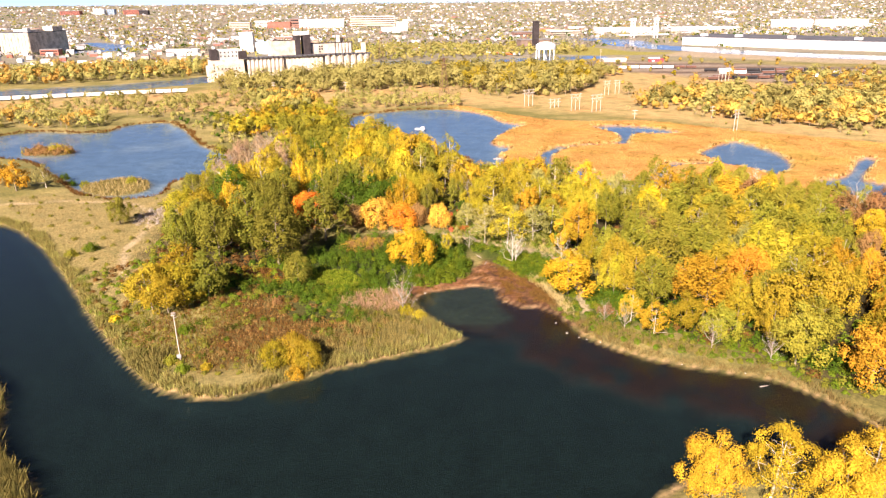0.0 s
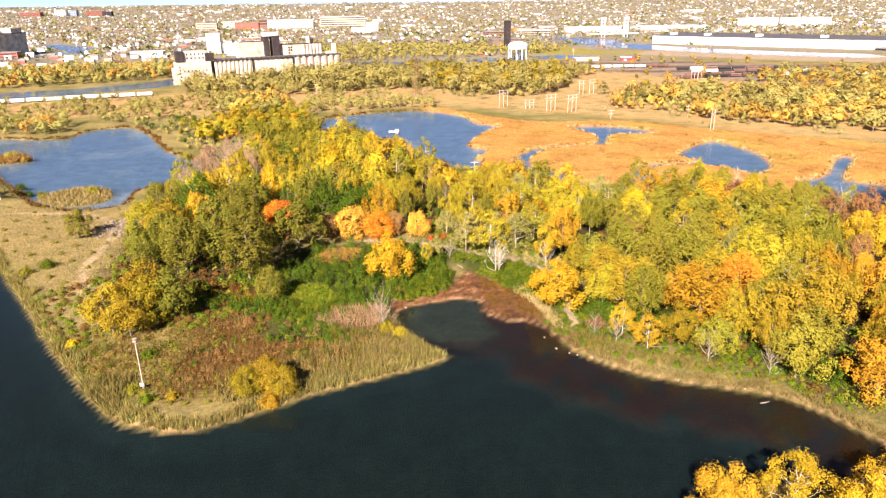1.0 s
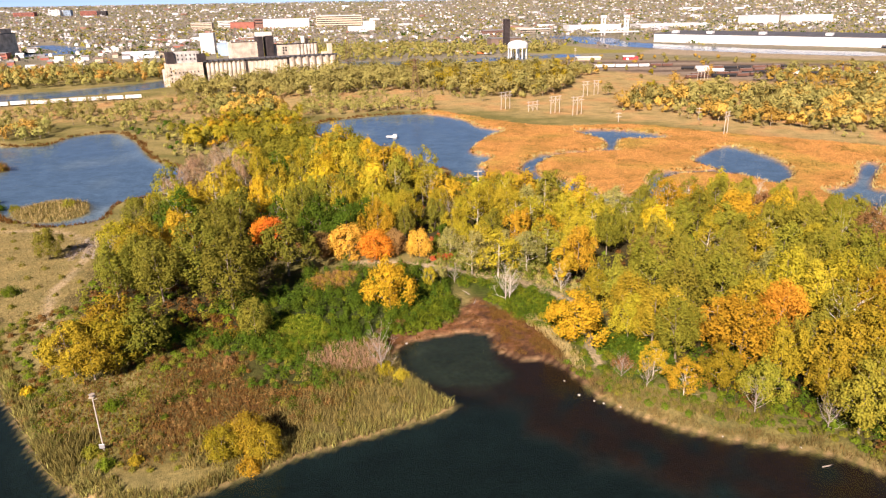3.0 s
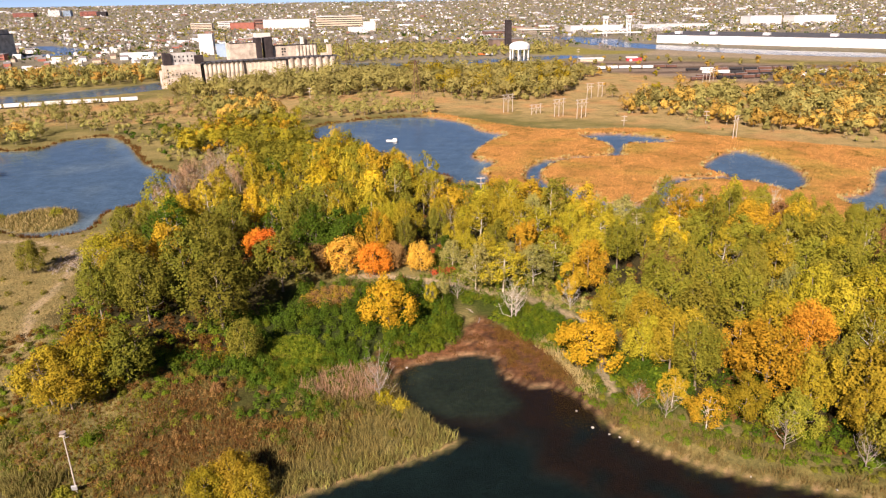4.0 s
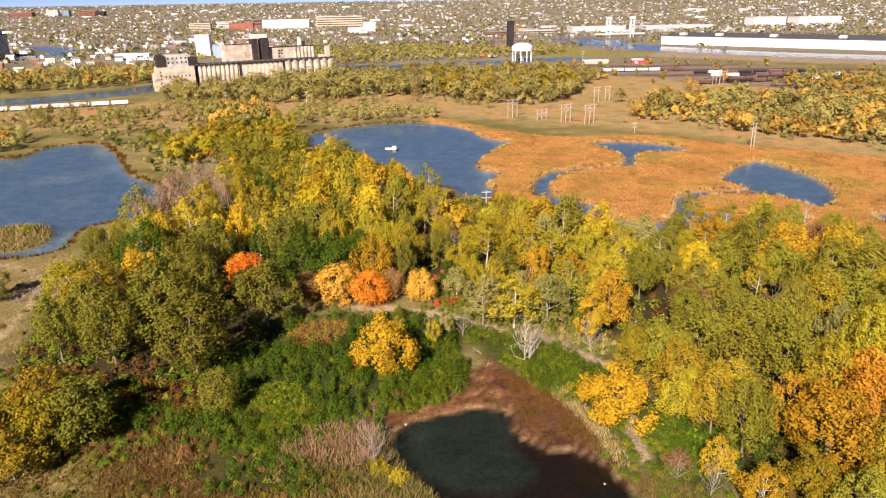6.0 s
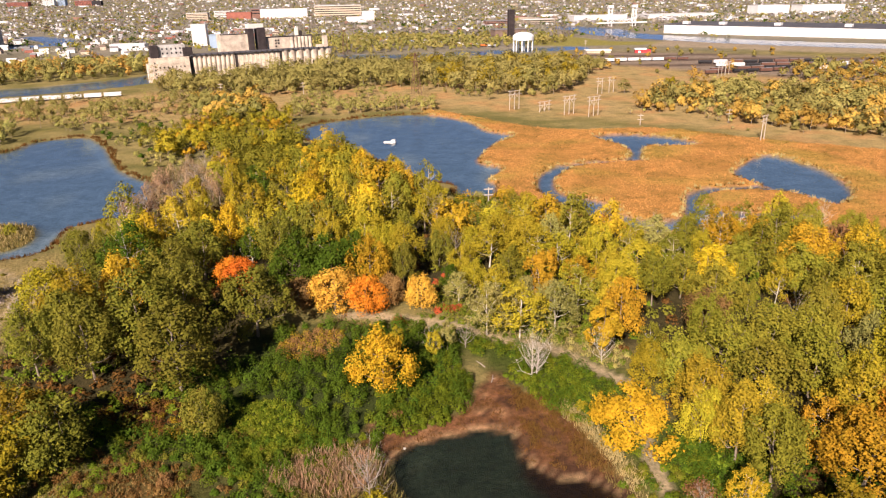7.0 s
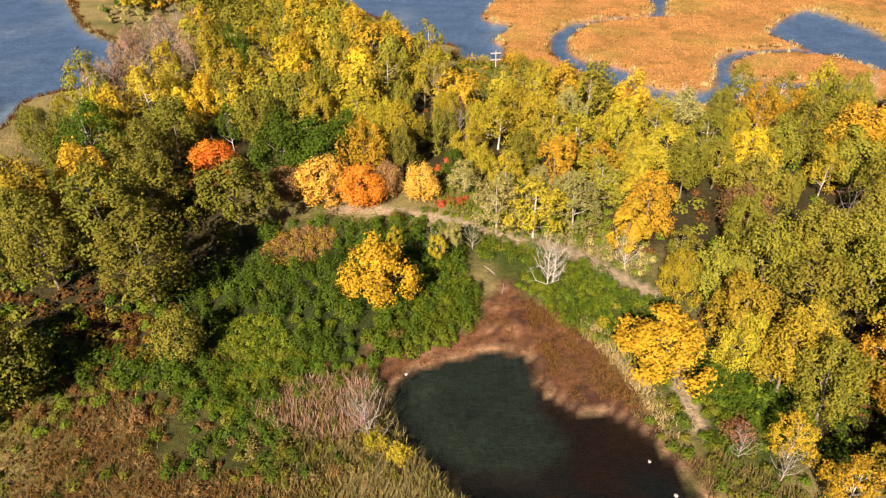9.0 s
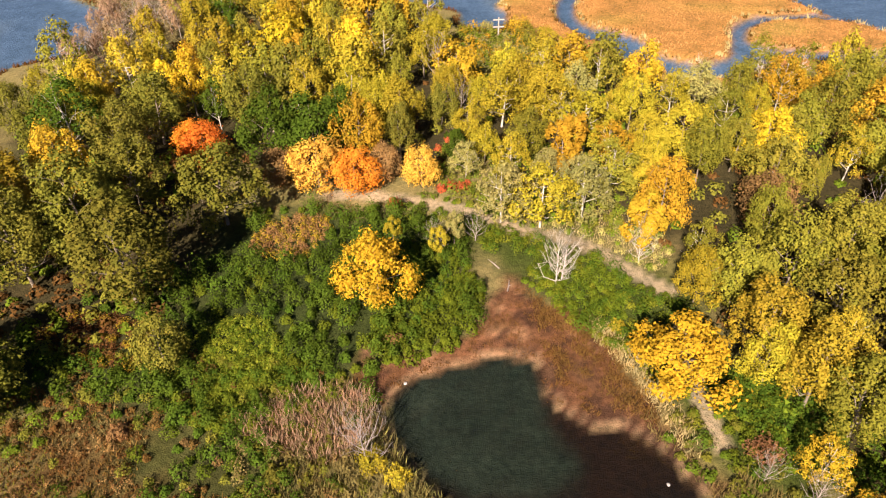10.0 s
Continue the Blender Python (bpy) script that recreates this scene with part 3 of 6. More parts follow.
FORMS = {  # height, crown radius, crown foot, boughs, leaves, leaf size, trunk radius, limbs
    "tall": (24.0, 7.8, 0.06, 38, 7000, 0.30, 0.42, 9),
    "broad": (17.0, 8.4, 0.04, 30, 5600, 0.30, 0.36, 9),
    "round": (9.5, 4.7, 0.02, 30, 5200, 0.20, 0.20, 7),
    "slender": (15.0, 4.0, 0.04, 20, 3400, 0.27, 0.20, 8),
    "sparse": (17.0, 7.4, 0.10, 30, 3600, 0.26, 0.30, 13),
}


def crown_geometry(form, r, far):
    """Leaves in clusters on boughs: each bough is a billow of its own, with gaps between."""
    h, rad, foot, boughs, total, leaf, _, _ = FORMS[form]
    total, leaf = {0: (int(total * 2.6), leaf * 0.62), 1: (total, leaf), 2: (int(total * 0.42), leaf * 1.42)}[far]
    mid, half = h * (1 + foot) / 2, h * (1 - foot) / 2
    upright = form in ("tall", "slender")
    k = np.arange(boughs)
    up = 1 - 1.86 * (k + 0.5) / boughs
    turn = k * 2.39996 + r.normal(size=boughs) * 0.35
    flat = np.sqrt(1 - up ** 2)
    d = np.column_stack([flat * np.cos(turn), flat * np.sin(turn), up])
    reach = r.uniform(0.50, 0.80, boughs) if form != "round" else r.uniform(0.58, 0.72, boughs)
    if form != "round":
        reach[r.random(boughs) < 0.22] = 0.35
    girth = np.clip(1.08 - 0.34 * up, 0.6, 1.3) if form != "round" else np.ones(boughs)
    c = d * reach[:, None] * np.column_stack([rad * girth, rad * girth, np.full(boughs, half)])
    c[:, 2] += mid
    size = rad * (0.30 if form != "round" else 0.38) * r.uniform(0.72, 1.38, boughs)
    stretch = np.array([1.0, 1.0, 1.45 if upright else 1.05])
    clusters = 20
    tip = ball_points(boughs * clusters, r).reshape(boughs, clusters, 3) + 0.75 * d[:, None] + np.array([0, 0, 0.35])
    tip /= np.linalg.norm(tip, axis=2, keepdims=True)
    who = r.choice(boughs, total, p=size ** 2 / (size ** 2).sum())
    which = r.integers(0, clusters, total)
    e = ball_points(total, r)
    t2 = tip[who, which]
    puff = {"sparse": 0.34, "round": 0.5}.get(form, 0.46)
    p = c[who] + (t2 * r.uniform(0.45, 1.0, (boughs, clusters))[who, which][:, None] + e * puff * r.uniform(0.35, 1.1, (total, 1))) * size[who][:, None] * stretch
    nrm = (0.8 if far < 2 else 0.4) * e + (0.6 if far < 2 else 1.0) * t2 + 0.35 * r.normal(size=e.shape) + np.array([0, 0, 0.25])
    return leaf_quads(p, nrm, leaf, r)


crown_shapes, trunk_shapes, planted = {}, {}, {}


def tree(form, variant, hue, x, y, height, label, bark=None, turn=None, name="tree", group="trees of the wetland wood", wide=1.0):
    """A tree with a trunk and limbs and a crown of many leaf clusters; alike trees share their meshes."""
    far = 0 if y < 125 else 1 if y < 325 else 2
    key = (form, variant, far)
    if key not in crown_shapes:
        r = np.random.default_rng(100 + variant * 17 + sum(map(ord, form)))
        crown_shapes[key] = crown_geometry(form, r, far)
        h, rad, foot, *_, tr_r, limbs = FORMS[form]
        trunk_shapes[key] = tubes(limb_paths(r, h, rad * 0.9, tr_r, 0.22, limbs, 0 if far == 2 else 1), 4)
    bark = bark or BARK
    proto = planted.get((key, hue, bark.name))
    z = ground_at(x, y) - 0.1
    turn = rnd.uniform(0, 360) if turn is None else turn
    where = pose(x, y, z, 0, 0, turn)
    if proto is None:
        ob = thing(name, where, label, "tree", group)
        part("trunk", trunk_shapes[key], bark, ob)
        part("crown", crown_shapes[key], LEAF[hue], ob)
        planted[(key, hue, bark.name)] = ob
    else:
        ob = copy_thing(proto, where)
        tagged(ob, label, "tree", group)
    s = height / FORMS[form][0]
    ob.scale = (s * wide, s * wide, s)
    return ob


bare_shapes, bare_planted = {}, {}


def bare_tree(variant, x, y, height, label, bark, fine=3, wide=0.42, first=0.08):
    """A leafless tree or shrub: trunk, limbs and a haze of twigs."""
    key = (variant, bark.name)
    where = pose(x, y, ground_at(x, y) - 0.1, 0, 0, rnd.uniform(0, 360))
    if key not in bare_planted:
        r = np.random.default_rng(300 + variant)
        if variant not in bare_shapes:
            bare_shapes[variant] = tubes(limb_paths(r, 10, 10 * wide, 0.17, first, 20, fine + 2, 0.06, (0.28, 0.5)), 3)
        ob = thing("bare_tree", where, label, "tree", "leafless trees")
        v, q = bare_shapes[variant]
        part("bare_crown", (v, q), bark, ob)
        bare_planted[key] = ob
    else:
        ob = tagged(copy_thing(bare_planted[key], where), label)
    ob.scale = (height / 10,) * 3
    return ob


def scatter(poly, gap, r, avoid=None):
    """Places in an area, none nearer than gap to another."""
    line = spline(poly)
    lo, hi = line.min(0), line.max(0)
    tries = int((hi - lo).prod() / gap ** 2 * 6)
    p = r.uniform(lo, hi, (tries, 2))
    p = p[inside(p, line)]
    cells, out = {}, []
    for q in p:
        i, j = int(q[0] // gap), int(q[1] // gap)
        if all((q[0] - o[0]) ** 2 + (q[1] - o[1]) ** 2 > gap * gap for a in (-1, 0, 1) for b3 in (-1, 0, 1) for o in cells.get((i + a, j + b3), ())):
            cells.setdefault((i, j), []).append(q)
            out.append(q)
    return np.array(out)


def bush_stuff(name, places, size, hue, label, r, per=70, leaf=0.30, tall=0.8, category="shrubs"):
    """Shrubs too many to count: clumps of leaf clusters on the ground, one object."""
    hue = "moss" if hue == "olive" else hue
    q = np.asarray(places, float).reshape(-1, 2)
    w = water_field(q)
    clear = np.minimum(area_field(q, TRACK, closed=False), area_field(q, SIDE_TRACK, closed=False)) > 0.9 + 0.6 * size
    ok = (w > 0.3) & clear
    q = q[ok]
    z = relief(q, w[ok])[0]
    k = len(q)
    s = size * r.uniform(0.55, 1.35, k)
    who = np.repeat(np.arange(k), per)
    e = ball_points(len(who), r)
    e[:, 2] = np.abs(e[:, 2])
    lumps = 1 + 0.2 * np.sin(3 * np.arctan2(e[:, 1], e[:, 0]) + who) + 0.14 * np.sin(7 * e[:, 2] + 2.3 * who)
    off = e * (s[who] * lumps)[:, None] * r.uniform(0.62, 1.06, (len(who), 1)) * np.array([1, 1, tall * 1.3])
    c = np.column_stack([q, z])[who] + off
    v, f = leaf_quads(c, e + 0.4 * r.normal(size=e.shape) + np.array([0, 0, 0.3]), leaf, r)
    return tagged(new(name, mesh_of(name, v, f, LEAF[hue])), label, category, kind="stuff")


def blade_stuff(name, places, height, hue, label, r, per=5, width=0.10, lean=0.35, spread=0.5, category="reeds"):
    """Reeds, grass or weeds: slim upright blades, one object."""
    q = np.asarray(places, float).reshape(-1, 2)
    w = water_field(q)
    ok = (w > 0.05) & (area_field(q, TRACK, closed=False) > 1.7)
    q, w = q[ok], w[ok]
    z = relief(q, w)[0]
    who = np.repeat(np.arange(len(q)), per)
    k = len(who)
    foot = np.column_stack([q, z - 0.1])[who] + np.column_stack([r.normal(size=(k, 2)) * spread, np.zeros(k)])
    hgt = height * r.uniform(0.6, 1.25, (k, 1))
    tip = foot + np.column_stack([r.normal(size=(k, 2)) * lean, np.ones(k)]) * hgt
    a = r.uniform(0, math.tau, k)
    side = np.column_stack([np.cos(a), np.sin(a), np.zeros(k)]) * width * r.uniform(0.7, 1.4, (k, 1))
    v = np.stack([foot - side, foot + side, tip], 1).reshape(-1, 3)
    return tagged(new(name, mesh_of(name, v, np.arange(3 * k).reshape(-1, 3), LEAF[hue])), label, category, kind="stuff")


# ---- woods: the trees that stand out, one by one ----
HUE_WORDS = {"yellow": "bright yellow", "gold": "golden", "amber": "amber-orange", "lime": "yellow-green", "olive": "olive-green", "moss": "dark olive-green",
             "sage": "grey-green", "green": "dark green", "orange": "deep orange", "peach": "peach-orange", "red": "scarlet",
             "rust": "rusty brown", "russet": "russet half-fallen", "ochre": "ochre-gold", "bright": "fresh green", "hazed": "hazed olive", "hazy": "hazy gold"}
FORM_WORDS = {"tall": "tall cottonwood tree", "broad": "broad spreading tree", "round": "round-crowned maple", "slender": "slender upright tree",
              "sparse": "pale-limbed thin tree"}


def specimen(form, variant, hue, x, y, height, beside, bark=None, wide=1.0):
    hue = "moss" if hue == "olive" and y < 330 and x < 20 else hue
    words = f"{FORM_WORDS[form]} with {HUE_WORDS[hue]} leaves {beside}"
    return tree(form, variant, hue, x, y, height, words, bark, wide=wide)


taken = []
for form, variant, hue, x, y, h, beside, wide in (
        ("tall", 0, "olive", -66, 259, 27.5, "in the west grove", 1.1), ("tall", 1, "olive", -52, 240, 27, "at the grove's edge", 1.15),
        ("tall", 2, "ochre", -87, 268, 25, "in the west grove", 1.1), ("tall", 3, "olive", -76, 248, 25, "in the west grove", 1.0),
        ("tall", 0, "gold", -78, 281, 24, "in the west grove", 0.9), ("tall", 1, "olive", -60, 274, 24, "in the west grove", 1.0),
        ("tall", 2, "olive", -92, 252, 22, "in the west grove", 0.9),
        ("tall", 3, "olive", -64, 313, 24, "behind the grove", 1.1), ("broad", 0, "olive", -38, 268, 22, "over the thicket", 1.0),
        ("tall", 2, "olive", -68, 293, 24, "behind the grove", 1.0), ("broad", 1, "ochre", -80, 217, 18, "on the weedy point", 1.0),
        ("broad", 2, "ochre", -86, 204, 16.5, "on the weedy point", 1.0), ("broad", 3, "olive", -70, 212, 16.5, "on the weedy point", 1.0),
        ("broad", 0, "ochre", -77, 208, 16, "on the weedy point", 1.0),
        ("broad", 3, "ochre", -80, 201, 14, "on the weedy point", 1.0),
        ("tall", 1, "lime", -98, 276, 23, "in the west grove", 1.0), ("tall", 3, "olive", -84, 258, 24, "in the west grove", 1.0),
        ("broad", 0, "gold", 80, 99, 17.5, "on the near bank", 0.8), ("broad", 1, "gold", 112, 101, 16.5, "on the near bank", 0.9),
        ("slender", 2, "lime", 12, 250, 9, "above the bay", 0.9), ("slender", 1, "sage", 16, 254, 10, "above the bay", 0.9),
        ("sparse", 1, "sage", 48, 262, 15, "beside the gravel track", 1.2), ("sparse", 2, "gold", 70, 176, 11, "by the east shore", 1.0),
        ("round", 1, "olive", -41.5, 221, 12, "above the green thicket", 0.78), ("broad", 1, "yellow", -1.5, 236, 17.5, "above the bay", 0.92),
        ("round", 0, "peach", -17, 284, 13.5, "beside the gravel track", 1.1), ("round", 1, "orange", -7, 280, 11.5, "beside the gravel track", 1.08),
        ("round", 0, "rust", 1, 286, 10, "beside the gravel track", 0.9), ("round", 1, "peach", 10, 281, 11, "beside the gravel track", 0.9),
        ("round", 0, "orange", -48, 297, 13, "in the shade of the grove", 0.9), ("round", 1, "orange", -52, 301, 12, "in the shade of the grove", 0.9),
        ("round", 1, "rust", -28, 286, 10, "beside the gravel track", 1.0), ("broad", 0, "yellow", 51, 207, 15.5, "by the muddy shore", 1.22),
        ("slender", 1, "gold", 57, 247, 17, "beside the gravel track", 1.1), ("broad", 2, "lime", 63, 229, 14, "in the east wood", 0.75),
        ("tall", 1, "ochre", 68, 212, 20, "in the east wood", 1.0), ("tall", 2, "ochre", 71, 200, 20, "near the east shore", 0.95),
        ("tall", 3, "olive", 75, 193, 20.5, "near the east shore", 0.95), ("tall", 0, "gold", 89, 187, 22.5, "near the east shore", 1.15),
        ("tall", 1, "amber", 104, 196, 20, "in the east wood", 1.0), ("broad", 3, "olive", 87, 220, 18, "in the east wood", 1.0),
        ("tall", 2, "olive", 97, 235, 20.5, "in the east wood", 1.0), ("round", 1, "rust", 89, 254, 13.5, "in the east wood", 1.0),
        ("broad", 1, "olive", 106, 235, 17, "in the east wood", 1.0), ("broad", 2, "yellow", 101, 279, 18, "in the east wood", 0.9),
        ("tall", 3, "lime", 80, 283, 21, "in the east wood", 1.05), ("broad", 0, "olive", 127, 273, 19, "in the east wood", 1.0),
        ("broad", 3, "gold", 139, 287, 21, "near the marsh", 0.9), ("tall", 1, "olive", 151, 263, 23, "in the east wood", 1.1),
        ("broad", 2, "olive", 144, 242, 18, "in the east wood", 1.0), ("sparse", 1, "lime", 56, 292, 19, "beyond the track", 1.1),
        ("sparse", 2, "lime", 51, 303, 18, "beyond the track", 1.0), ("slender", 0, "gold", 48, 283, 20, "beyond the track", 1.1),
        ("sparse", 0, "lime", 36, 312, 18, "beyond the track", 1.1), ("tall", 2, "lime", 5.5, 306, 21.5, "beyond the maples", 0.95),
        ("broad", 0, "green", -18, 296, 21, "beyond the maples", 1.0), ("tall", 3, "lime", 15, 353, 20, "in the middle wood", 1.0),
        ("tall", 0, "lime", -8, 333, 25, "in the middle wood", 1.1), ("tall", 1, "gold", -3, 380, 26, "near the middle pond", 1.15),
        ("broad", 1, "sage", 97, 317, 15, "near the marsh", 1.1), ("broad", 2, "lime", 60, 362, 13, "near the marsh", 1.0),
        ("slender", 1, "lime", -132, 503, 19, "by the west pond", 1.3), ("broad", 3, "olive", -135, 298, 13.5, "alone on the dry meadow", 0.85),
        ("sparse", 1, "gold", 66, 186, 10.5, "by the east shore", 0.9), ("sparse", 2, "sage", 28, 262, 16, "beside the gravel track", 1.1),
        ("sparse", 0, "lime", 37, 259, 17, "beside the gravel track", 1.1),
        ("sparse", 2, "sage", 22, 284, 11, "beyond the track", 1.0), ("broad", 1, "lime", 28, 291, 12, "beyond the track", 0.8),
        ("sparse", 1, "lime", 34, 283, 13, "beyond the track", 1.0), ("broad", 3, "sage", 42, 277, 12, "beyond the track", 0.8),
        ("broad", 0, "olive", 31, 274, 10, "beyond the track", 0.8), ("sparse", 0, "sage", 49, 271, 12, "beyond the track", 1.0),
        ("broad", 2, "lime", 25, 302, 13, "beyond the track", 0.8), ("broad", 1, "olive", 40, 295, 14, "beyond the track", 0.8),
        ("sparse", 2, "gold", 60, 284, 14, "beyond the track", 1.0), ("broad", 0, "lime", 65, 268, 13, "in the east wood", 0.8),
        ("broad", 2, "olive", 18, 314, 14, "beyond the maples", 0.8), ("slender", 0, "green", 20, 296, 10, "beyond the maples", 1.1),
        ("slender", 2, "green", 8, 259, 6, "above the bay", 1.2), ("slender", 1, "lime", 2, 258, 7, "above the bay", 1.1), ("sparse", 1, "olive", 57, 272, 15, "beyond the track", 1.2),
        ("round", 0, "ochre", -33, 166, 9, "on the reedy point", 1.0), ("round", 1, "ochre", -38, 163, 8, "on the reedy point", 1.0),
        ("round", 2, "ochre", -29, 163, 8, "on the reedy point", 1.0), ("broad", 0, "gold", 57, 103, 18, "on the near bank", 0.75), ("sparse", 2, "gold", 70, 106, 17.5, "on the near bank", 1.0),
        ("sparse", 1, "gold", 88, 104, 17, "on the near bank", 1.05), ("sparse", 0, "gold", 101, 107, 17.5, "on the near bank", 1.0),
        ("broad", 0, "ochre", 80, 178, 13, "near the east shore", 0.9), ("tall", 2, "ochre", 96, 179, 19, "near the east shore", 0.9),
        ("broad", 1, "olive", 88, 172, 12, "near the east shore", 0.9), ("tall", 3, "olive", 105, 182, 20, "near the east shore", 0.9),
        ("broad", 2, "olive", 113, 168, 15, "near the east shore", 0.95), ("tall", 0, "ochre", 101, 168, 17, "near the east shore", 0.85),
        ("broad", 1, "amber", -217, 362, 16, "by the west pond", 1.0), ("sparse", 0, "sage", -203, 366, 13, "by the west pond", 1.0),
        ("broad", 2, "amber", -232, 372, 15, "by the west pond", 1.0)):
    specimen(form, variant, hue, x, y, h, beside, PALE_BARK if form == "sparse" else None, wide)
    taken.append((x, y))
taken = np.array(taken)

def fill_wood(poly, gap, seed, choose, clear=5.5):
    r = np.random.default_rng(seed)
    for x, y in scatter(poly, gap, r):
        q = np.array([[x, y]])
        if ((taken - (x, y)) ** 2).sum(1).min() < clear ** 2 or water_field(q)[0] < 4 or area_field(q, TRACK, closed=False)[0] < 4:
            continue
        form, hue, h, beside = choose(x, y, r)
        specimen(form, int(r.integers(0, 4 if form in ("tall", "broad") else 3)), hue, x, y, h, beside,
                 PALE_BARK if form == "sparse" else None, r.uniform(0.68, 0.95))


def east(x, y, r):
    front = y < 215 - 0.1 * (x - 60)
    if front:
        return str(r.choice(["tall", "broad", "sparse"])), str(r.choice(["ochre", "ochre", "olive", "amber"] if x > 84 else ["gold", "lime", "olive"])), r.uniform(15, 21), "near the east shore"
    hue = str(r.choice(["olive", "lime", "sage", "gold", "rust"], p=[.50, .26, .06, .12, .06]))
    if x < 88 and y > 255:
        hue = str(r.choice(["lime", "sage", "gold", "olive"], p=[.52, .14, .18, .16]))
    return str(r.choice(["tall", "broad", "broad", "sparse"])), hue, r.uniform(12, 21), "in the east wood"


def middle(x, y, r):
    hue = str(r.choice(["lime", "yellow", "olive", "gold", "sage", "green"], p=[.42, .06, .32, .1, .04, .06]))
    if y < 330 and x < -20:
        hue = str(r.choice(["olive", "lime", "green"]))
    return str(r.choice(["tall", "tall", "broad", "sparse"])), hue, r.uniform(14, 24), "in the middle wood"


fill_wood(EAST_WOOD, 9.8, 21, east, 7)
fill_wood(MID_WOOD, 10.4, 22, middle, 7)

# leafless trees
for v, x, y, h, bark, words in (
        (1, 36, 237, 13, PALE_BARK, "dead white leafless tree above the mud"), (2, 37.5, 238, 11.5, PALE_BARK, "dead white leafless tree above the mud"),
        (0, 56, 243, 10, PALE_BARK, "dead white leafless tree beside the track"), (1, -4, 197, 13, GREY_BARK, "bare grey tree on the bay's shore"),
        (2, 107, 338, 9, PALE_BARK, "dead pale tree by the marsh channel"), (0, 131, 345, 10, PALE_BARK, "dead pale tree by the marsh channel"),
        (1, 158, 343, 9, PALE_BARK, "dead pale tree by the marsh channel"), (2, 176, 338, 11, PALE_BARK, "dead pale tree by the marsh channel"),
        (1, 190, 276, 17, PALE_BARK, "tall dead pale tree in the east wood"), (2, 63, 182, 8, GREY_BARK, "bare crooked tree by the east shore"),
        (0, 84, 168, 9, GREY_BARK, "bare grey tree by the east shore"), (1, 97, 160, 9, GREY_BARK, "bare grey tree by the east shore"),
        (2, 58, 187, 7, GREY_BARK, "bare shrub by the footpath"), (0, 21, 255, 8, GREY_BARK, "bare grey tree at the head of the mud"),
        (1, 12, 252, 9, GREY_BARK, "bare grey tree at the head of the mud"), (2, 110, 246, 15, GREY_BARK, "bare tree among the east wood"),
        (0, 20, 345, 17, GREY_BARK, "bare tree in the middle wood"), (1, 24, 318, 14, GREY_BARK, "bare tree in the middle wood")):
    bare_tree(v, x, y, h, words, bark)
r = np.random.default_rng(44)
for x, y in scatter([(-118, 398), (-112, 440), (-98, 470), (-82, 440), (-76, 408), (-92, 376), (-112, 374)], 6.5, r):
    if r.random() < 0.45:
        bare_tree(int(r.integers(0, 3)), x, y, r.uniform(9, 15), "leafless pinkish-grey tree by the west pond", GREY_BARK)
    else:
        specimen("sparse", int(r.integers(0, 3)), "russet", x, y, r.uniform(9, 15), "by the west pond", GREY_BARK, 0.7)

# ---- undergrowth ----
r = np.random.default_rng(61)
th = scatter(THICKET, 2.9, r)
th = th[((th - (-44, 264)) ** 2).sum(1) > 13 ** 2]
RUSTY = [(-30, 264), (-22, 270), (-14, 266), (-17, 254), (-24, 253), (-31, 258)]
BROWN = [(-70, 232), (-62, 238), (-52, 235), (-45, 226), (-48, 221), (-58, 224)]
FRESH = [(-37, 230), (-30, 233), (-24, 231), (-20, 221), (-26, 213), (-33, 215)]
for poly in (RUSTY, BROWN, FRESH):
    th = th[area_field(th, poly) > 0.5]
bush_stuff("thicket_shrubs", scatter(RUSTY, 1.6, r), 1.2, "rust", "rusty brown shrubs within the thicket", r, 150, 0.17, 0.9)
bush_stuff("thicket_shrubs", scatter(RUSTY, 2.6, r), 1.4, "ochre", "ochre shrubs within the thicket", r, 150, 0.17, 0.9)
bush_stuff("thicket_shrubs", scatter(BROWN, 1.8, r), 1.1, "weed", "brown dead shrubs within the thicket", r, 150, 0.16, 0.8)
bush_stuff("thicket_shrubs", scatter(BROWN, 3.2, r), 1.5, "ochre", "ochre shrubs beside the thicket", r, 150, 0.18, 0.9)
bush_stuff("thicket_shrubs", scatter(FRESH, 1.7, r), 1.3, "fresh", "yellow-green herbs within the thicket", r, 200, 0.16, 0.7)
bush_stuff("thicket_shrubs", scatter(FRESH, 1.4, r), 1.2, "bright", "fresh green herbs within the thicket", r, 130, 0.17, 0.8)
bush_stuff("track_shrubs", scatter([(-2, 272), (8, 269), (20, 262), (30, 256), (34, 262), (24, 270), (10, 276)], 2.0, r), 1.2, "bright",
           "green shrubs beside the gravel track", r, 120, 0.2, 1.0)
bush_stuff("track_shrubs", scatter([(18, 272), (34, 264), (48, 256), (60, 256), (64, 280), (44, 300), (22, 304), (14, 290)], 2.6, r), 1.5, "olive",
           "olive shrubs beyond the gravel track", r, 120, 0.24, 1.0)
bush_stuff("track_shrubs", scatter([(18, 272), (34, 264), (48, 256), (60, 256), (64, 280), (44, 300), (22, 304), (14, 290)], 4.0, r), 1.7, "bright",
           "green shrubs beyond the gravel track", r, 120, 0.24, 1.0)
bush_stuff("green_thicket", th[::2], 2.0, "green", "dense dark green shrub thicket above the bay", r, 380, 0.21, 1.35)
bush_stuff("green_thicket", th[2::9], 2.5, "green", "tall dark green shrubs rising from the thicket", r, 420, 0.21, 1.7)
bush_stuff("green_thicket", th[1::4], 1.7, "green", "dark green tall shrubs within the thicket", r, 320, 0.20, 1.2)
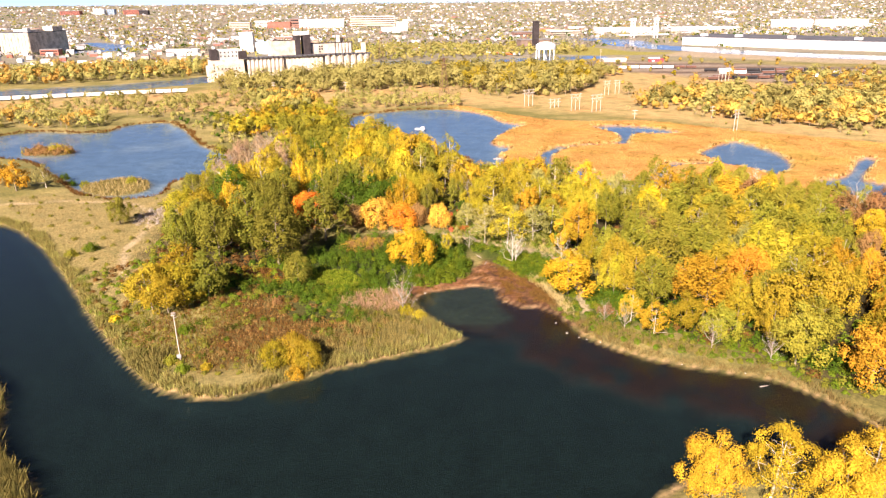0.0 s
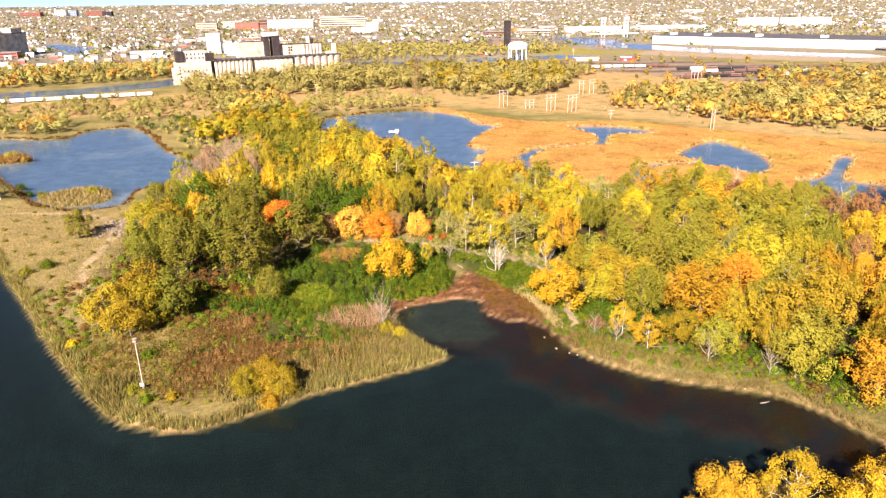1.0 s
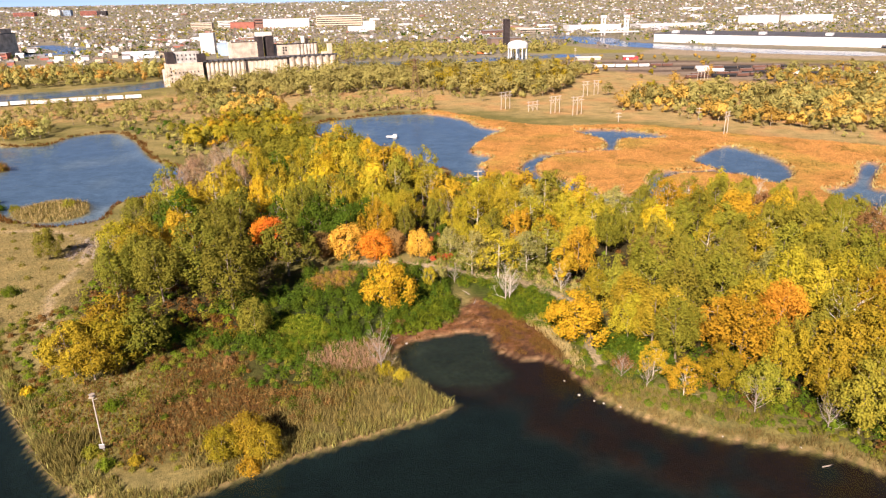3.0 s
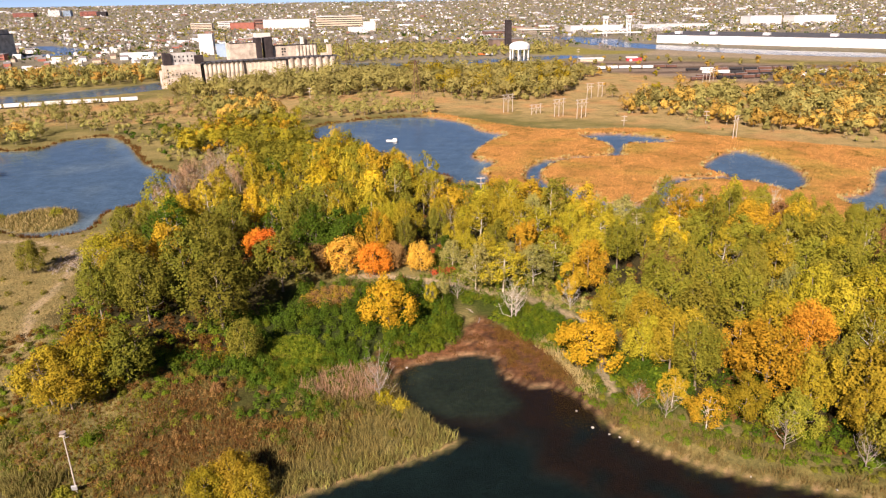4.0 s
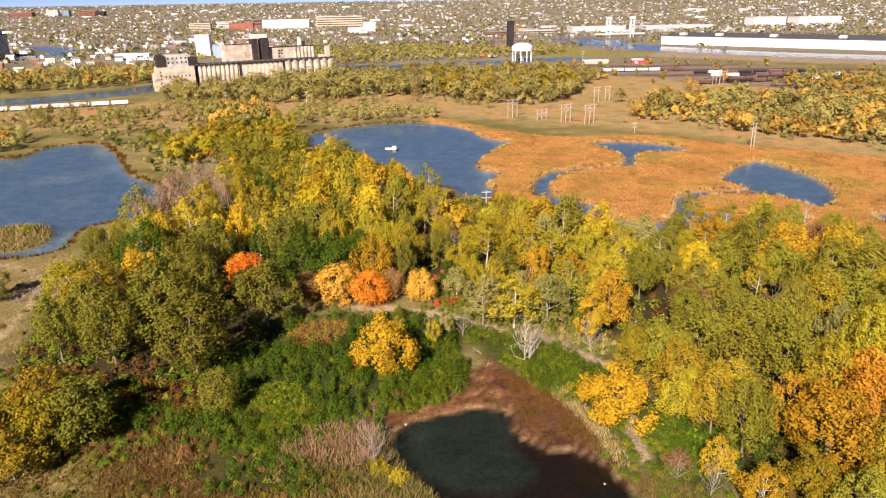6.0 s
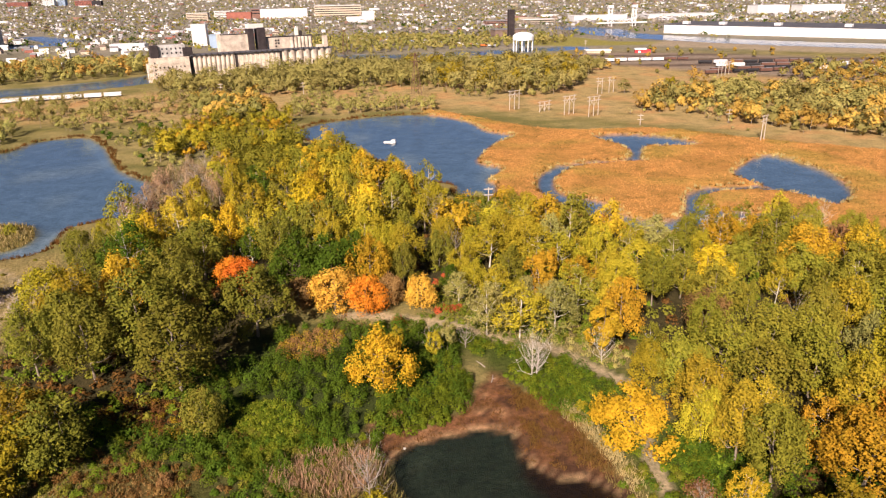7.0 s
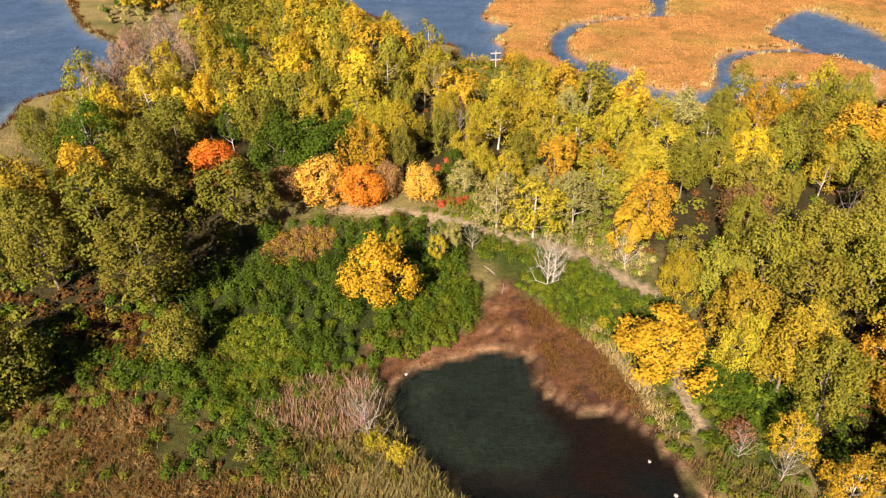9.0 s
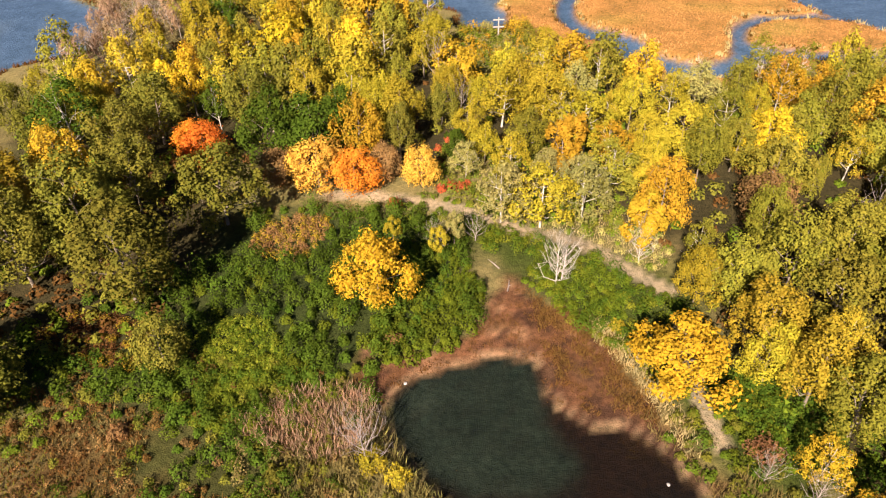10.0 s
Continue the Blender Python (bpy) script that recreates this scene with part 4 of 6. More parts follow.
bush_stuff("green_thicket", th[3::4], 1.5, "bright", "lighter green shrubs within the thicket", r, 300, 0.20, 1.2)
bush_stuff("green_thicket", scatter([(-2, 220), (14, 222), (20, 236), (14, 252), (0, 250)], 1.7, r), 1.3, "bright",
           "bright green willow shrubs by the mud", r, 200, 0.2, 1.1)
bush_stuff("yellow_green_shrubs", scatter([(-34, 207), (-18, 206), (-12, 216), (-22, 222), (-34, 216)], 1.5, r), 1.2, "fresh",
           "yellow-green low shrubs beside the thicket", r, 226, 0.17, 0.5)
scrub = scatter([(-112, 196), (-96, 190), (-84, 206), (-62, 204), (-52, 214), (-78, 222), (-84, 246), (-104, 250), (-122, 232)], 2.8, r)
bush_stuff("point_scrub", scrub[::3], 1.5, "olive", "olive scrub on the weedy point", r, 258, 0.18)
bush_stuff("point_scrub", scrub[1::3], 1.4, "bright", "green scrub on the weedy point", r, 258, 0.18)
bush_stuff("point_scrub", scrub[2::3], 1.2, "weed", "brown scrub on the weedy point", r, 226, 0.17)
mixed = scatter([(-84, 176), (-60, 166), (-35, 172), (-12, 186), (-8, 200), (-24, 208), (-45, 216), (-70, 212), (-90, 192)], 2.5, r)
mixed = mixed[ripple(mixed, 22, 59) > -0.15]
bush_stuff("point_scrub", mixed[::5], 1.5, "green", "small green bushes among the weeds", r, 193, 0.16)
bush_stuff("point_scrub", mixed[1::3], 1.0, "rust", "small rusty bushes among the weeds", r, 193, 0.16)
bush_stuff("point_scrub", mixed[2::7], 1.3, "olive", "small olive bushes beside the weeds", r, 193, 0.16)
lower = scatter(LOWER_SCRUB, 2.1, r)
bush_stuff("green_thicket", lower[::3], 1.5, "green", "dark green shrubs spilling towards the weeds", r, 280, 0.17, 1.0)
bush_stuff("green_thicket", lower[1::6], 1.3, "bright", "lighter green shrubs beside the weeds", r, 240, 0.16, 0.9)
bush_stuff("point_scrub", lower[2::6], 1.0, "weed", "brown dead scrub among green shrubs", r, 200, 0.15, 0.9)
bush_stuff("point_scrub", lower[4::6], 1.1, "moss", "olive scrub among green shrubs", r, 200, 0.15, 0.9)
bush_stuff("shore_shrubs", scatter([(60, 206), (68, 209), (77, 199), (71, 192), (62, 195)], 2.0, r), 1.6, "green",
           "dark green shrubs beside the footpath", r, 280, 0.18, 1.1)
blade_stuff("bay_reeds", scatter([(-25, 205), (-17, 212), (-5, 212), (-3, 204), (-9, 197), (-17, 200)], 0.75, r), 2.3, "russet",
            "pinkish-tan dry reeds beside the bay", r, 9, 0.12)
shade_shrubs = scatter([(62, 198), (80, 174), (100, 162), (112, 152), (122, 160), (102, 192), (78, 210)], 2.4, r)
bush_stuff("shore_shrubs", shade_shrubs[::2], 1.4, "green", "dark green shrubs under the shore trees", r, 170, 0.22, 1.0)
bush_stuff("shore_shrubs", shade_shrubs[1::2], 1.4, "bright", "green shrubs under the shore trees", r, 170, 0.22, 1.0)
bay_side = scatter([(-24, 194), (-12, 186), (-4, 194), (-3, 206), (-8, 214), (-24, 212)], 1.9, r)
bush_stuff("bay_scrub", bay_side[::3], 1.3, "reed", "bare grey-brown scrub beside the bay", r, 110, 0.18, 1.1)
bush_stuff("bay_scrub", bay_side[1::3], 1.2, "olive", "olive scrub beside the bay", r, 90, 0.24)
blade_stuff("bay_reeds", scatter([(-20, 196), (-10, 190), (-3, 200), (-5, 212), (-16, 212)], 0.8, r), 1.7, "reed", "tan reeds beside the bay", r, 6, 0.1)
lawn = scatter([(30, 246), (34, 230), (46, 214), (50, 196), (62, 186), (70, 196), (62, 214), (58, 232), (48, 246), (36, 254), (24, 262), (12, 268), (4, 268), (16, 256)], 1.5, r)
bush_stuff("clearing_shrubs", lawn[::3], 1.5, "bright", "fresh green shrubs in the clearing", r, 190, 0.17, 0.9)
bush_stuff("clearing_shrubs", lawn[1::5], 1.3, "fresh", "yellow-green herbs in the clearing", r, 170, 0.16, 0.8)
bush_stuff("clearing_shrubs", lawn[2::7], 1.9, "green", "dark green shrubs in the clearing", r, 240, 0.18, 1.1)
wood_floor = np.concatenate([scatter(EAST_WOOD, 5.6, r), scatter(MID_WOOD, 6.6, r), scatter(GROVE, 3.8, r)])
wood_floor = wood_floor[((wood_floor - (-44, 264)) ** 2).sum(1) > 17 ** 2]
bush_stuff("undergrowth", wood_floor[::3], 2.2, "olive", "olive undergrowth beneath the trees", r, 85, 0.42)
bush_stuff("undergrowth", wood_floor[1::3], 2.0, "bright", "green undergrowth beneath the trees", r, 85, 0.42)
bush_stuff("undergrowth", wood_floor[2::3], 1.9, "weed", "brown undergrowth beneath the trees", r, 76, 0.42)
shore_east = scatter([(48, 200), (46, 192), (54, 180), (66, 170), (82, 162), (98, 154), (108, 142), (116, 146), (100, 168), (80, 178), (62, 200)], 2.3, r)
bush_stuff("shore_shrubs", shore_east[::2], 1.2, "bright", "green shrubs along the east shore", r, 193, 0.20)
bush_stuff("shore_shrubs", shore_east[1::2], 1.2, "olive", "olive shrubs along the east shore", r, 176, 0.20)
bush_stuff("clearing_shrubs", scatter([(42, 246), (30, 240), (34, 232), (44, 224), (50, 230), (52, 238)], 1.8, r), 1.2, "bright",
           "fresh green shrubs in the clearing", r, 193, 0.18)
verge = [(28, 264), (40, 257), (50, 250), (58, 240), (64, 246), (62, 258), (50, 266), (36, 272)]
blade_stuff("verge_grass", scatter(verge, 0.8, r), 0.9, "straw", "tan dry grass beside the gravel track", r, 6, 0.08, 0.4, 0.5, "grass")
bush_stuff("track_shrubs", scatter(verge, 3.0, r), 1.2, "sage", "pale shrubs beside the gravel track", r, 130, 0.18, 0.9)
bush_stuff("track_shrubs", scatter(verge, 3.6, r), 1.2, "bright", "green shrubs along the gravel track", r, 130, 0.18, 0.9)
low = scatter([(30, 395), (46, 396), (60, 384), (76, 362), (88, 340), (68, 350), (46, 356), (30, 352)], 4.2, r)
bush_stuff("channel_scrub", low[::3], 3.0, "gold", "golden scrub by the marsh channel", r, 170, 0.34, 1.0)
bush_stuff("channel_scrub", low[1::3], 3.0, "sage", "pale willow scrub by the marsh channel", r, 170, 0.34, 1.0)
bush_stuff("channel_scrub", low[2::3], 2.8, "olive", "olive scrub by the marsh channel", r, 170, 0.34, 1.0)
bush_stuff("clearing_shrubs", scatter([(33, 398), (52, 396), (58, 374), (40, 350), (28, 360)], 3.0, r), 1.8, "bright",
           "green scrub near the middle pond", r, 193, 0.23)
bush_stuff("red_shrubs", [(15, 278), (17.5, 279.5), (20, 278), (22, 280), (3, 272), (13, 292), (16, 300), (19, 305)], 1.7, "red",
           "dark red sumac shrubs beside the gravel track", r, 272, 0.26, 0.9)
for x, y, s, hue, words in ((-32, 160, 2.8, "gold", "round gold shrub at the water's edge"),
                            (-3, 196, 2.6, "lime", "yellow-green shrub on the bay's shore"), (1, 193, 2.2, "lime", "yellow-green shrub on the bay's shore"),
                            (60, 191.5, 3.2, "rust", "rust-brown round shrub beside the footpath"), (-63, 163, 1.8, "bright", "green bush beside the pole"),
                            (-68, 168, 1.9, "olive", "olive bush beside the pole"), (-57, 164, 1.5, "ochre", "ochre bush beside the pole"),
                            (-95, 196, 1.6, "yellow", "yellow bush on the lake bank"), (-70, 186, 2.0, "bright", "green bush under yellow trees"),
                            (-132, 262, 3.0, "bright", "green bush on the lake bank"), (-137, 256, 2.6, "olive", "olive bush on the lake bank"),
                            (-185, 372, 3.0, "olive", "dark bush on the reed island"), (-160, 374, 3.4, "olive", "olive bush on the reed island"),
                            (-258, 466, 5.5, "rust", "rust-red bush on the pond islet"), (-249, 468, 5.0, "lime", "yellow-green bush on the pond islet"),
                            (-195, 378, 2.4, "green", "dark green bush on the pond shore"), (-206, 392, 3.0, "green", "dark green bush on the pond shore"),
                            (44, 405, 3.0, "sage", "pale bush in the pond"), (56, 396, 5.0, "gold", "olive-gold willow by the channel"),
                            (58, 388, 5.0, "olive", "olive willow by the channel"), (96, 350, 3.5, "amber", "orange shrub by the channel"),
                            (90, 352, 4.0, "amber", "orange shrub by the channel"), (45, 223, 1.6, "lime", "pale yellow shrub by the mud"),
                            (1.0, 223.5, 1.9, "rust", "rust-brown vine shrub beneath the yellow tree"),
                            (-46, 206, 1.8, "rust", "dark rusty shrub among the weeds"), (-18.5, 195, 1.9, "moss", "olive round shrub on the point")):
    k = 1300
    e = ball_points(k, r)
    e[:, 2] = np.abs(e[:, 2])
    rad = s * (1 + 0.2 * np.sin(4 * np.arctan2(e[:, 1], e[:, 0]) + x))
    c = e * rad[:, None] * r.uniform(0.6, 1.05, (k, 1)) * np.array([1, 1, 1.15])
    ob = thing("shrub", pose(x, y, ground_at(x, y) - 0.1), words, "shrub", "lone shrubs")
    part("foliage", leaf_quads(c, e + 0.7 * r.normal(size=e.shape), 0.13 + 0.025 * s, r), LEAF[hue], ob)
    part("stems", tubes(limb_paths(r, s * 0.9, s * 0.5, 0.06 + 0.01 * s, 0.1, 6), 3), BARK, ob)

# reeds and weeds
cand = r.uniform((-215, 148), (22, 315), (60000, 2))
w = water_field(cand)
depth_of_belt = 3.6 + 2.2 * ripple(cand, 26, 51)
belt = cand[(w > 0.2) & (w < depth_of_belt) & (area_field(cand, MUD) > 1)]
blade_stuff("shore_reeds", belt[: 7000: 2], 2.1, "reed", "tan reeds along the lake shore", r, 10, 0.11)
blade_stuff("shore_reeds", belt[1: 7000: 2], 1.9, "sage", "grey-green reeds along the lake shore", r, 8, 0.11)
cand = r.uniform((-125, 100), (-70, 175), (6000, 2))
w = water_field(cand)
blade_stuff("bank_reeds", cand[(w > 0.1) & (w < 22)], 2.4, "reed", "grey-green reeds on the near bank", r, 11, 0.13)
dry = scatter(WEEDS, 0.9, r)
dry = dry[area_field(dry, LOWER_SCRUB) > -1.5]
dry = dry[ripple(dry, 11, 52) + 0.4 * smooth(-area_field(dry, WEEDS) / 6) > -0.35]
bush_stuff("weeds", dry[::3], 0.55, "weed", "brown dry weeds on the point", r, 34, 0.14, 0.7, "weeds")
bush_stuff("weeds", dry[1::3][ripple(dry[1::3], 20, 53) > -0.1], 0.6, "rust", "rust-brown dry weeds on the point", r, 30, 0.13, 0.7, "weeds")
bush_stuff("weeds", dry[2::6], 0.5, "dry", "pale dry grass among the weeds", r, 30, 0.13, 0.8, "weeds")
bush_stuff("weeds", dry[5::6], 0.6, "weed", "taller brown herbs among the weeds", r, 36, 0.13, 1.0, "weeds")
spit = scatter([(-44, 160), (-20, 169), (0, 177), (9, 182), (2, 194), (-12, 193), (-28, 182), (-44, 172)], 0.75, r)
blade_stuff("point_reeds", spit[::2], 1.8, "reed", "tan reeds on the low point", r, 6, 0.09)
blade_stuff("point_reeds", spit[1::2], 1.7, "reed", "grey-green reeds on the low point", r, 6, 0.09)
bush_stuff("point_scrub", spit[::40], 1.2, "olive", "olive bushes among the reeds", r, 171, 0.16)
bush_stuff("weed_bushes", scatter([(-100, 205), (-75, 170), (-60, 158), (-40, 162), (-30, 172), (-60, 175), (-85, 200)], 3.4, r), 1.0, "moss",
           "small grey-green bushes on the point", r, 129, 0.15)
long = scatter([(-100, 182), (-84, 172), (-60, 162), (-35, 168), (-14, 182), (-10, 198), (-24, 210), (-45, 216), (-72, 214), (-98, 204)], 0.85, r)
long = long[area_field(long, LOWER_SCRUB) > -1.5]
green_side = long[:, 0] + 9 * ripple(long, 25, 63) < -56
blade_stuff("dry_grass", long[green_side], 0.9, "moss", "olive grass beside the platform pole", r, 6, 0.09, 0.4, 0.5, "grass")
long = long[~green_side]
tuft = ripple(long, 13, 60)
blade_stuff("dry_grass", long[tuft > 0.1], 1.1, "dry", "golden-brown dry grass on the point", r, 6, 0.09, 0.4, 0.5, "grass")
blade_stuff("dry_grass", long[(tuft <= 0.1) & (tuft > -0.5)], 1.0, "weed", "dark brown dry grass on the point", r, 6, 0.09, 0.4, 0.5, "grass")
blade_stuff("dry_grass", long[ripple(long, 17, 62) > 0.45], 1.2, "reed", "pale straw grass on the point", r, 6, 0.08, 0.4, 0.5, "grass")
blade_stuff("meadow_grass", scatter(MEADOW, 1.6, r), 0.7, "straw", "dry pale meadow grass", r, 5, 0.16, 0.5, 0.7, "grass")
bush_stuff("meadow_bushes", scatter(MEADOW, 9, r), 1.2, "olive", "scattered olive bushes on the dry meadow", r, 144, 0.20)
bush_stuff("meadow_bushes", scatter([(-130, 300), (-118, 296), (-112, 312), (-128, 322)], 2.6, r), 1.4, "twig", "bare brownish scrub on the meadow", r, 144, 0.17)
east_reeds = scatter([(52, 182), (66, 171), (84, 163), (84, 166), (66, 177), (56, 188)], 0.8, r)
blade_stuff("shore_reeds", east_reeds, 1.7, "reed", "grey-green reeds along the east shore", r, 10, 0.11)
cand = r.uniform((38, 112), (128, 205), (14000, 2))
w = water_field(cand)
blade_stuff("shore_reeds", cand[(w > 0.9) & (w < 3.4 + 2 * ripple(cand, 18, 58)) & (cand[:, 0] > 44)], 1.4, "reed", "tan reeds along the east shore", r, 5, 0.09)
mud_edge = scatter([(40, 222), (45, 208), (48, 193), (50, 197), (48, 210), (43, 225)], 0.7, r)
blade_stuff("mud_reeds", mud_edge, 1.5, "straw", "dry reeds beside the mud", r, 10, 0.1)
cand = r.uniform((-8, 205), (48, 245), (9000, 2))
cand = cand[(area_field(cand, MUD) < 0) & (ripple(cand, 7, 71) > 0.1)]
blade_stuff("mud_weeds", cand, 0.45, "weed", "low red-brown weeds on the mud", r, 4, 0.12, 0.7, 0.4, "weeds")
cand = r.uniform((30, 200), (48, 240), (2600, 2))
cand = cand[(area_field(cand, MUD) < 0) & (water_field(cand) > 2.5) & (ripple(cand, 9, 72) > -0.1)]
blade_stuff("mud_weeds", cand, 0.9, "weed", "dark dry stalks on the mud", r, 6, 0.08, 0.5, 0.4, "weeds")
cand = r.uniform((20, 260), (430, 660), (90000, 2))
cand = cand[area_field(cand, MARSH) < 0]
w = water_field(cand)
rim = cand[(w > 0.1) & (w < 1.3)]
clump = ripple(rim, 6, 73)
blade_stuff("marsh_reeds", rim[clump > -0.1], 1.5, "straw", "pale reed clumps at the marsh channel edges", r, 6, 0.24, 0.3, 0.7)
blade_stuff("marsh_reeds", rim[clump <= -0.1], 1.1, "weed", "dark reeds at the marsh channel edges", r, 5, 0.24, 0.25, 0.7)
inner = cand[w > 1.5]
tone = ripple(inner, 55, 74) + 0.4 * ripple(inner, 14, 75)
blade_stuff("marsh_reeds", inner[tone > -0.2][:15000], 0.6, "marsh", "orange-brown marsh reeds", r, 3, 0.16, 0.6, 1.2)
blade_stuff("marsh_reeds", inner[tone <= -0.2][:6000], 0.7, "dry", "tan-olive marsh reeds", r, 3, 0.16, 0.6, 1.2)

bush_stuff("island_shrubs", scatter(ISLE_B, 4.0, r), 3.2, "rust", "rusty brown shrubs on the pond islet", r, 160, 0.4, 0.9)
bush_stuff("island_shrubs", scatter(ISLE_B, 6.5, r), 3.4, "ochre", "ochre shrubs on the pond islet", r, 160, 0.4, 1.0)
for isle, words in ((ISLE_A, "brown reeds on the pond island"), (ISLE_B, "brown reeds on the pond islet")):
    blade_stuff("island_reeds", scatter(isle, 1.3, r), 1.6, "weed" if isle is ISLE_B else "reed", words, r, 7, 0.16)
    blade_stuff("island_reeds", scatter(isle, 2.2, r), 2.2, "straw", "pale " + words, r, 7, 0.14)
cand = r.uniform((-335, 340), (90, 660), (70000, 2))
w = np.minimum(area_field(cand, POND_W), area_field(cand, POND_C))
ok = (w > 0.2) & (w < 3.5 + 2 * ripple(cand, 30, 55)) & (area_field(cand, MARSH) > 0)
blade_stuff("pond_reeds", cand[ok][:6000], 1.7, "weed", "brown reeds along the pond shores", r, 5, 0.2)
blade_stuff("pond_reeds", cand[ok][6000:9000], 1.8, "straw", "pale reeds along the pond shores", r, 5, 0.2)

# ---- far woods ----
def far_wood(name, poly, gap, height, hues, label, seed, per=250, leaf=0.95, clumped=-0.75, spread=0.3):
    r = np.random.default_rng(seed)
    p = scatter(poly, gap, r)
    p = p[(water_field(p) > 2) & (ripple(p, 55, seed) > clumped)]
    pick = np.clip((ripple(p, 70, seed + 2) * 0.4 + 0.5 + 0.27 * r.normal(size=len(p))) * len(hues), 0, len(hues) - 1).astype(int)
    for i, hue in enumerate(hues):
        q = p[pick == i]
        if not len(q):
            continue
        z = relief(q)[0]
        h = height * np.clip(r.normal(1.0, spread, len(q)) + 0.22 * ripple(q, 40, seed + 1), 0.4, 1.6)
        who = np.repeat(np.arange(len(q)), per)
        lobe = ball_points(len(q) * 12, r).reshape(len(q), 12, 3) * r.uniform(0.3, 0.62, (len(q), 12, 1))
        e = ball_points(len(who), r)
        e[:, 2] = np.where(e[:, 2] < -0.3, -e[:, 2], e[:, 2])
        c = lobe[who, r.integers(0, 12, len(who))] * np.array([0.62, 0.62, 0.62]) + e * np.array([0.17, 0.17, 0.2]) * r.uniform(0.5, 1.1, (len(who), 1))
        out = c / np.maximum(np.linalg.norm(c, axis=1, keepdims=True), 1e-6)
        c = np.column_stack([q, z + 0.47 * h])[who] + c * h[who][:, None]
        v, f = leaf_quads(c, 0.35 * e + 1.0 * out + 0.2 * r.normal(size=e.shape) + np.array([0, 0, 0.1]), leaf, r)
        stems = [[(x, y, zz - 0.3, 0.25), (x + r.normal() * 0.4, y, zz + hh * 0.5, 0.12)] for (x, y), zz, hh in zip(q, z, h)]
        sv, sf = tubes(stems, 4)
        ob = tagged(new(name, mesh_of(name, v, f, LEAF[hue])), label + " with " + HUE_WORDS.get(hue, hue) + " leaves", "woods", kind="stuff")
        part("trunks", (sv, sf), BARK, ob)


far_wood("back_wood", [(8, 418), (-20, 424), (-60, 420), (-84, 420), (-92, 450), (-100, 500), (-82, 535), (-58, 522), (-25, 478)], 7.5, 15,
         ["lime", "gold", "olive", "olive"], "autumn wood between the ponds", 79, 900, 0.52)
far_wood("back_wood", NORTH_WOOD, 8, 9.5, ["olive", "lime", "gold"], "autumn wood north of the west pond", 80, 500, 0.5)
far_wood("back_wood", [(-150, 520), (-134, 516), (-104, 560), (-96, 640), (-120, 660), (-150, 600), (-165, 560)], 9, 9, ["olive", "lime"], "trees above the west pond", 78, 400, 0.45)
far_wood("far_wood", [(25, 850), (62, 772), (112, 715), (172, 738), (228, 860), (262, 930), (190, 990), (100, 1000), (30, 1000)], 9.5, 17,
         ["hazed", "hazed", "hazed", "ochre", "hazed"], "broadleaf wood before the water tower", 81)
far_wood("far_wood", [(200, 620), (232, 604), (266, 536), (330, 486), (430, 450), (620, 560), (560, 740), (480, 700), (375, 690), (276, 715)], 9, 14,
         ["hazed", "hazy", "hazed", "hazy", "hazed"], "autumn wood beyond the marsh", 82)
far_wood("far_wood", [(-232, 815), (-170, 785), (-110, 772), (-40, 790), (40, 820), (44, 930), (-60, 985), (-130, 930), (-190, 890), (-232, 868)], 9, 18,
         ["hazed", "sage", "hazed", "hazed", "hazed"], "tree belt before the grain elevator", 83)
far_wood("far_scrub", [(-75, 640), (-40, 646), (5, 655), (38, 650), (34, 690), (-20, 700), (-80, 690)], 6.5, 9,
         ["sage", "hazed", "sage"], "pale willow scrub behind the middle pond", 84, 160, 0.55)
far_wood("far_wood", [(-440, 560), (-330, 566), (-268, 560), (-262, 585), (-300, 625), (-440, 650)], 8.5, 12, ["hazed", "hazed", "hazy", "sage"],
         "autumn trees behind the west pond", 85, 260, 0.6)
far_wood("far_scrub", [(-420, 660), (-200, 690), (60, 720), (90, 700), (60, 830), (-150, 800), (-420, 730)], 8.5, 8.5, ["hazed", "sage", "hazed"],
         "scattered bushes along the railway field", 92, 130, 0.6, 0.1, 0.45)
far_wood("far_scrub", [(120, 640), (200, 570), (300, 480), (420, 420), (440, 450), (320, 530), (220, 640), (160, 700)], 9, 4.5, ["hazed", "straw", "sage"],
         "scattered bushes beyond the marsh", 93, 90, 0.5, 0.5, 0.5)
far_wood("far_scrub", [(-235, 610), (-120, 625), (-90, 660), (-170, 720), (-320, 690), (-260, 640)], 9, 7, ["hazed", "sage"],
         "scattered bushes on the dry field", 86, 200, 0.5, 0.0, 0.5)
far_wood("far_wood", [(-175, 730), (-150, 720), (-110, 700), (-95, 640), (-120, 628), (-150, 660)], 7.5, 12, ["hazed", "hazy", "hazed"], "gold and olive trees beside the field", 87)
far_wood("far_wood", [(-560, 900), (-330, 960), (-300, 1040), (-340, 1150), (-600, 1080)], 12, 17, ["hazed", "hazy", "hazed", "sage"], "trees along the far river bank", 88, 220, 1.1)
far_wood("far_wood", [(-190, 1190), (20, 1230), (250, 1290), (330, 1400), (180, 1560), (-60, 1600), (-260, 1420)], 13, 11, ["hazed", "hazed", "sage"],
         "trees beyond the river", 89, 180, 1.1)
far_wood("far_wood", [(430, 760), (560, 700), (800, 680), (820, 780), (620, 860), (470, 840)], 12, 13, ["hazed", "hazed", "hazy"], "trees along the rail yard", 90)
far_wood("far_scrub", [(230, 960), (420, 960), (560, 1060), (420, 1160), (260, 1120)], 30, 7, ["hazed", "hazy"], "bushes beside the rail yard", 91)
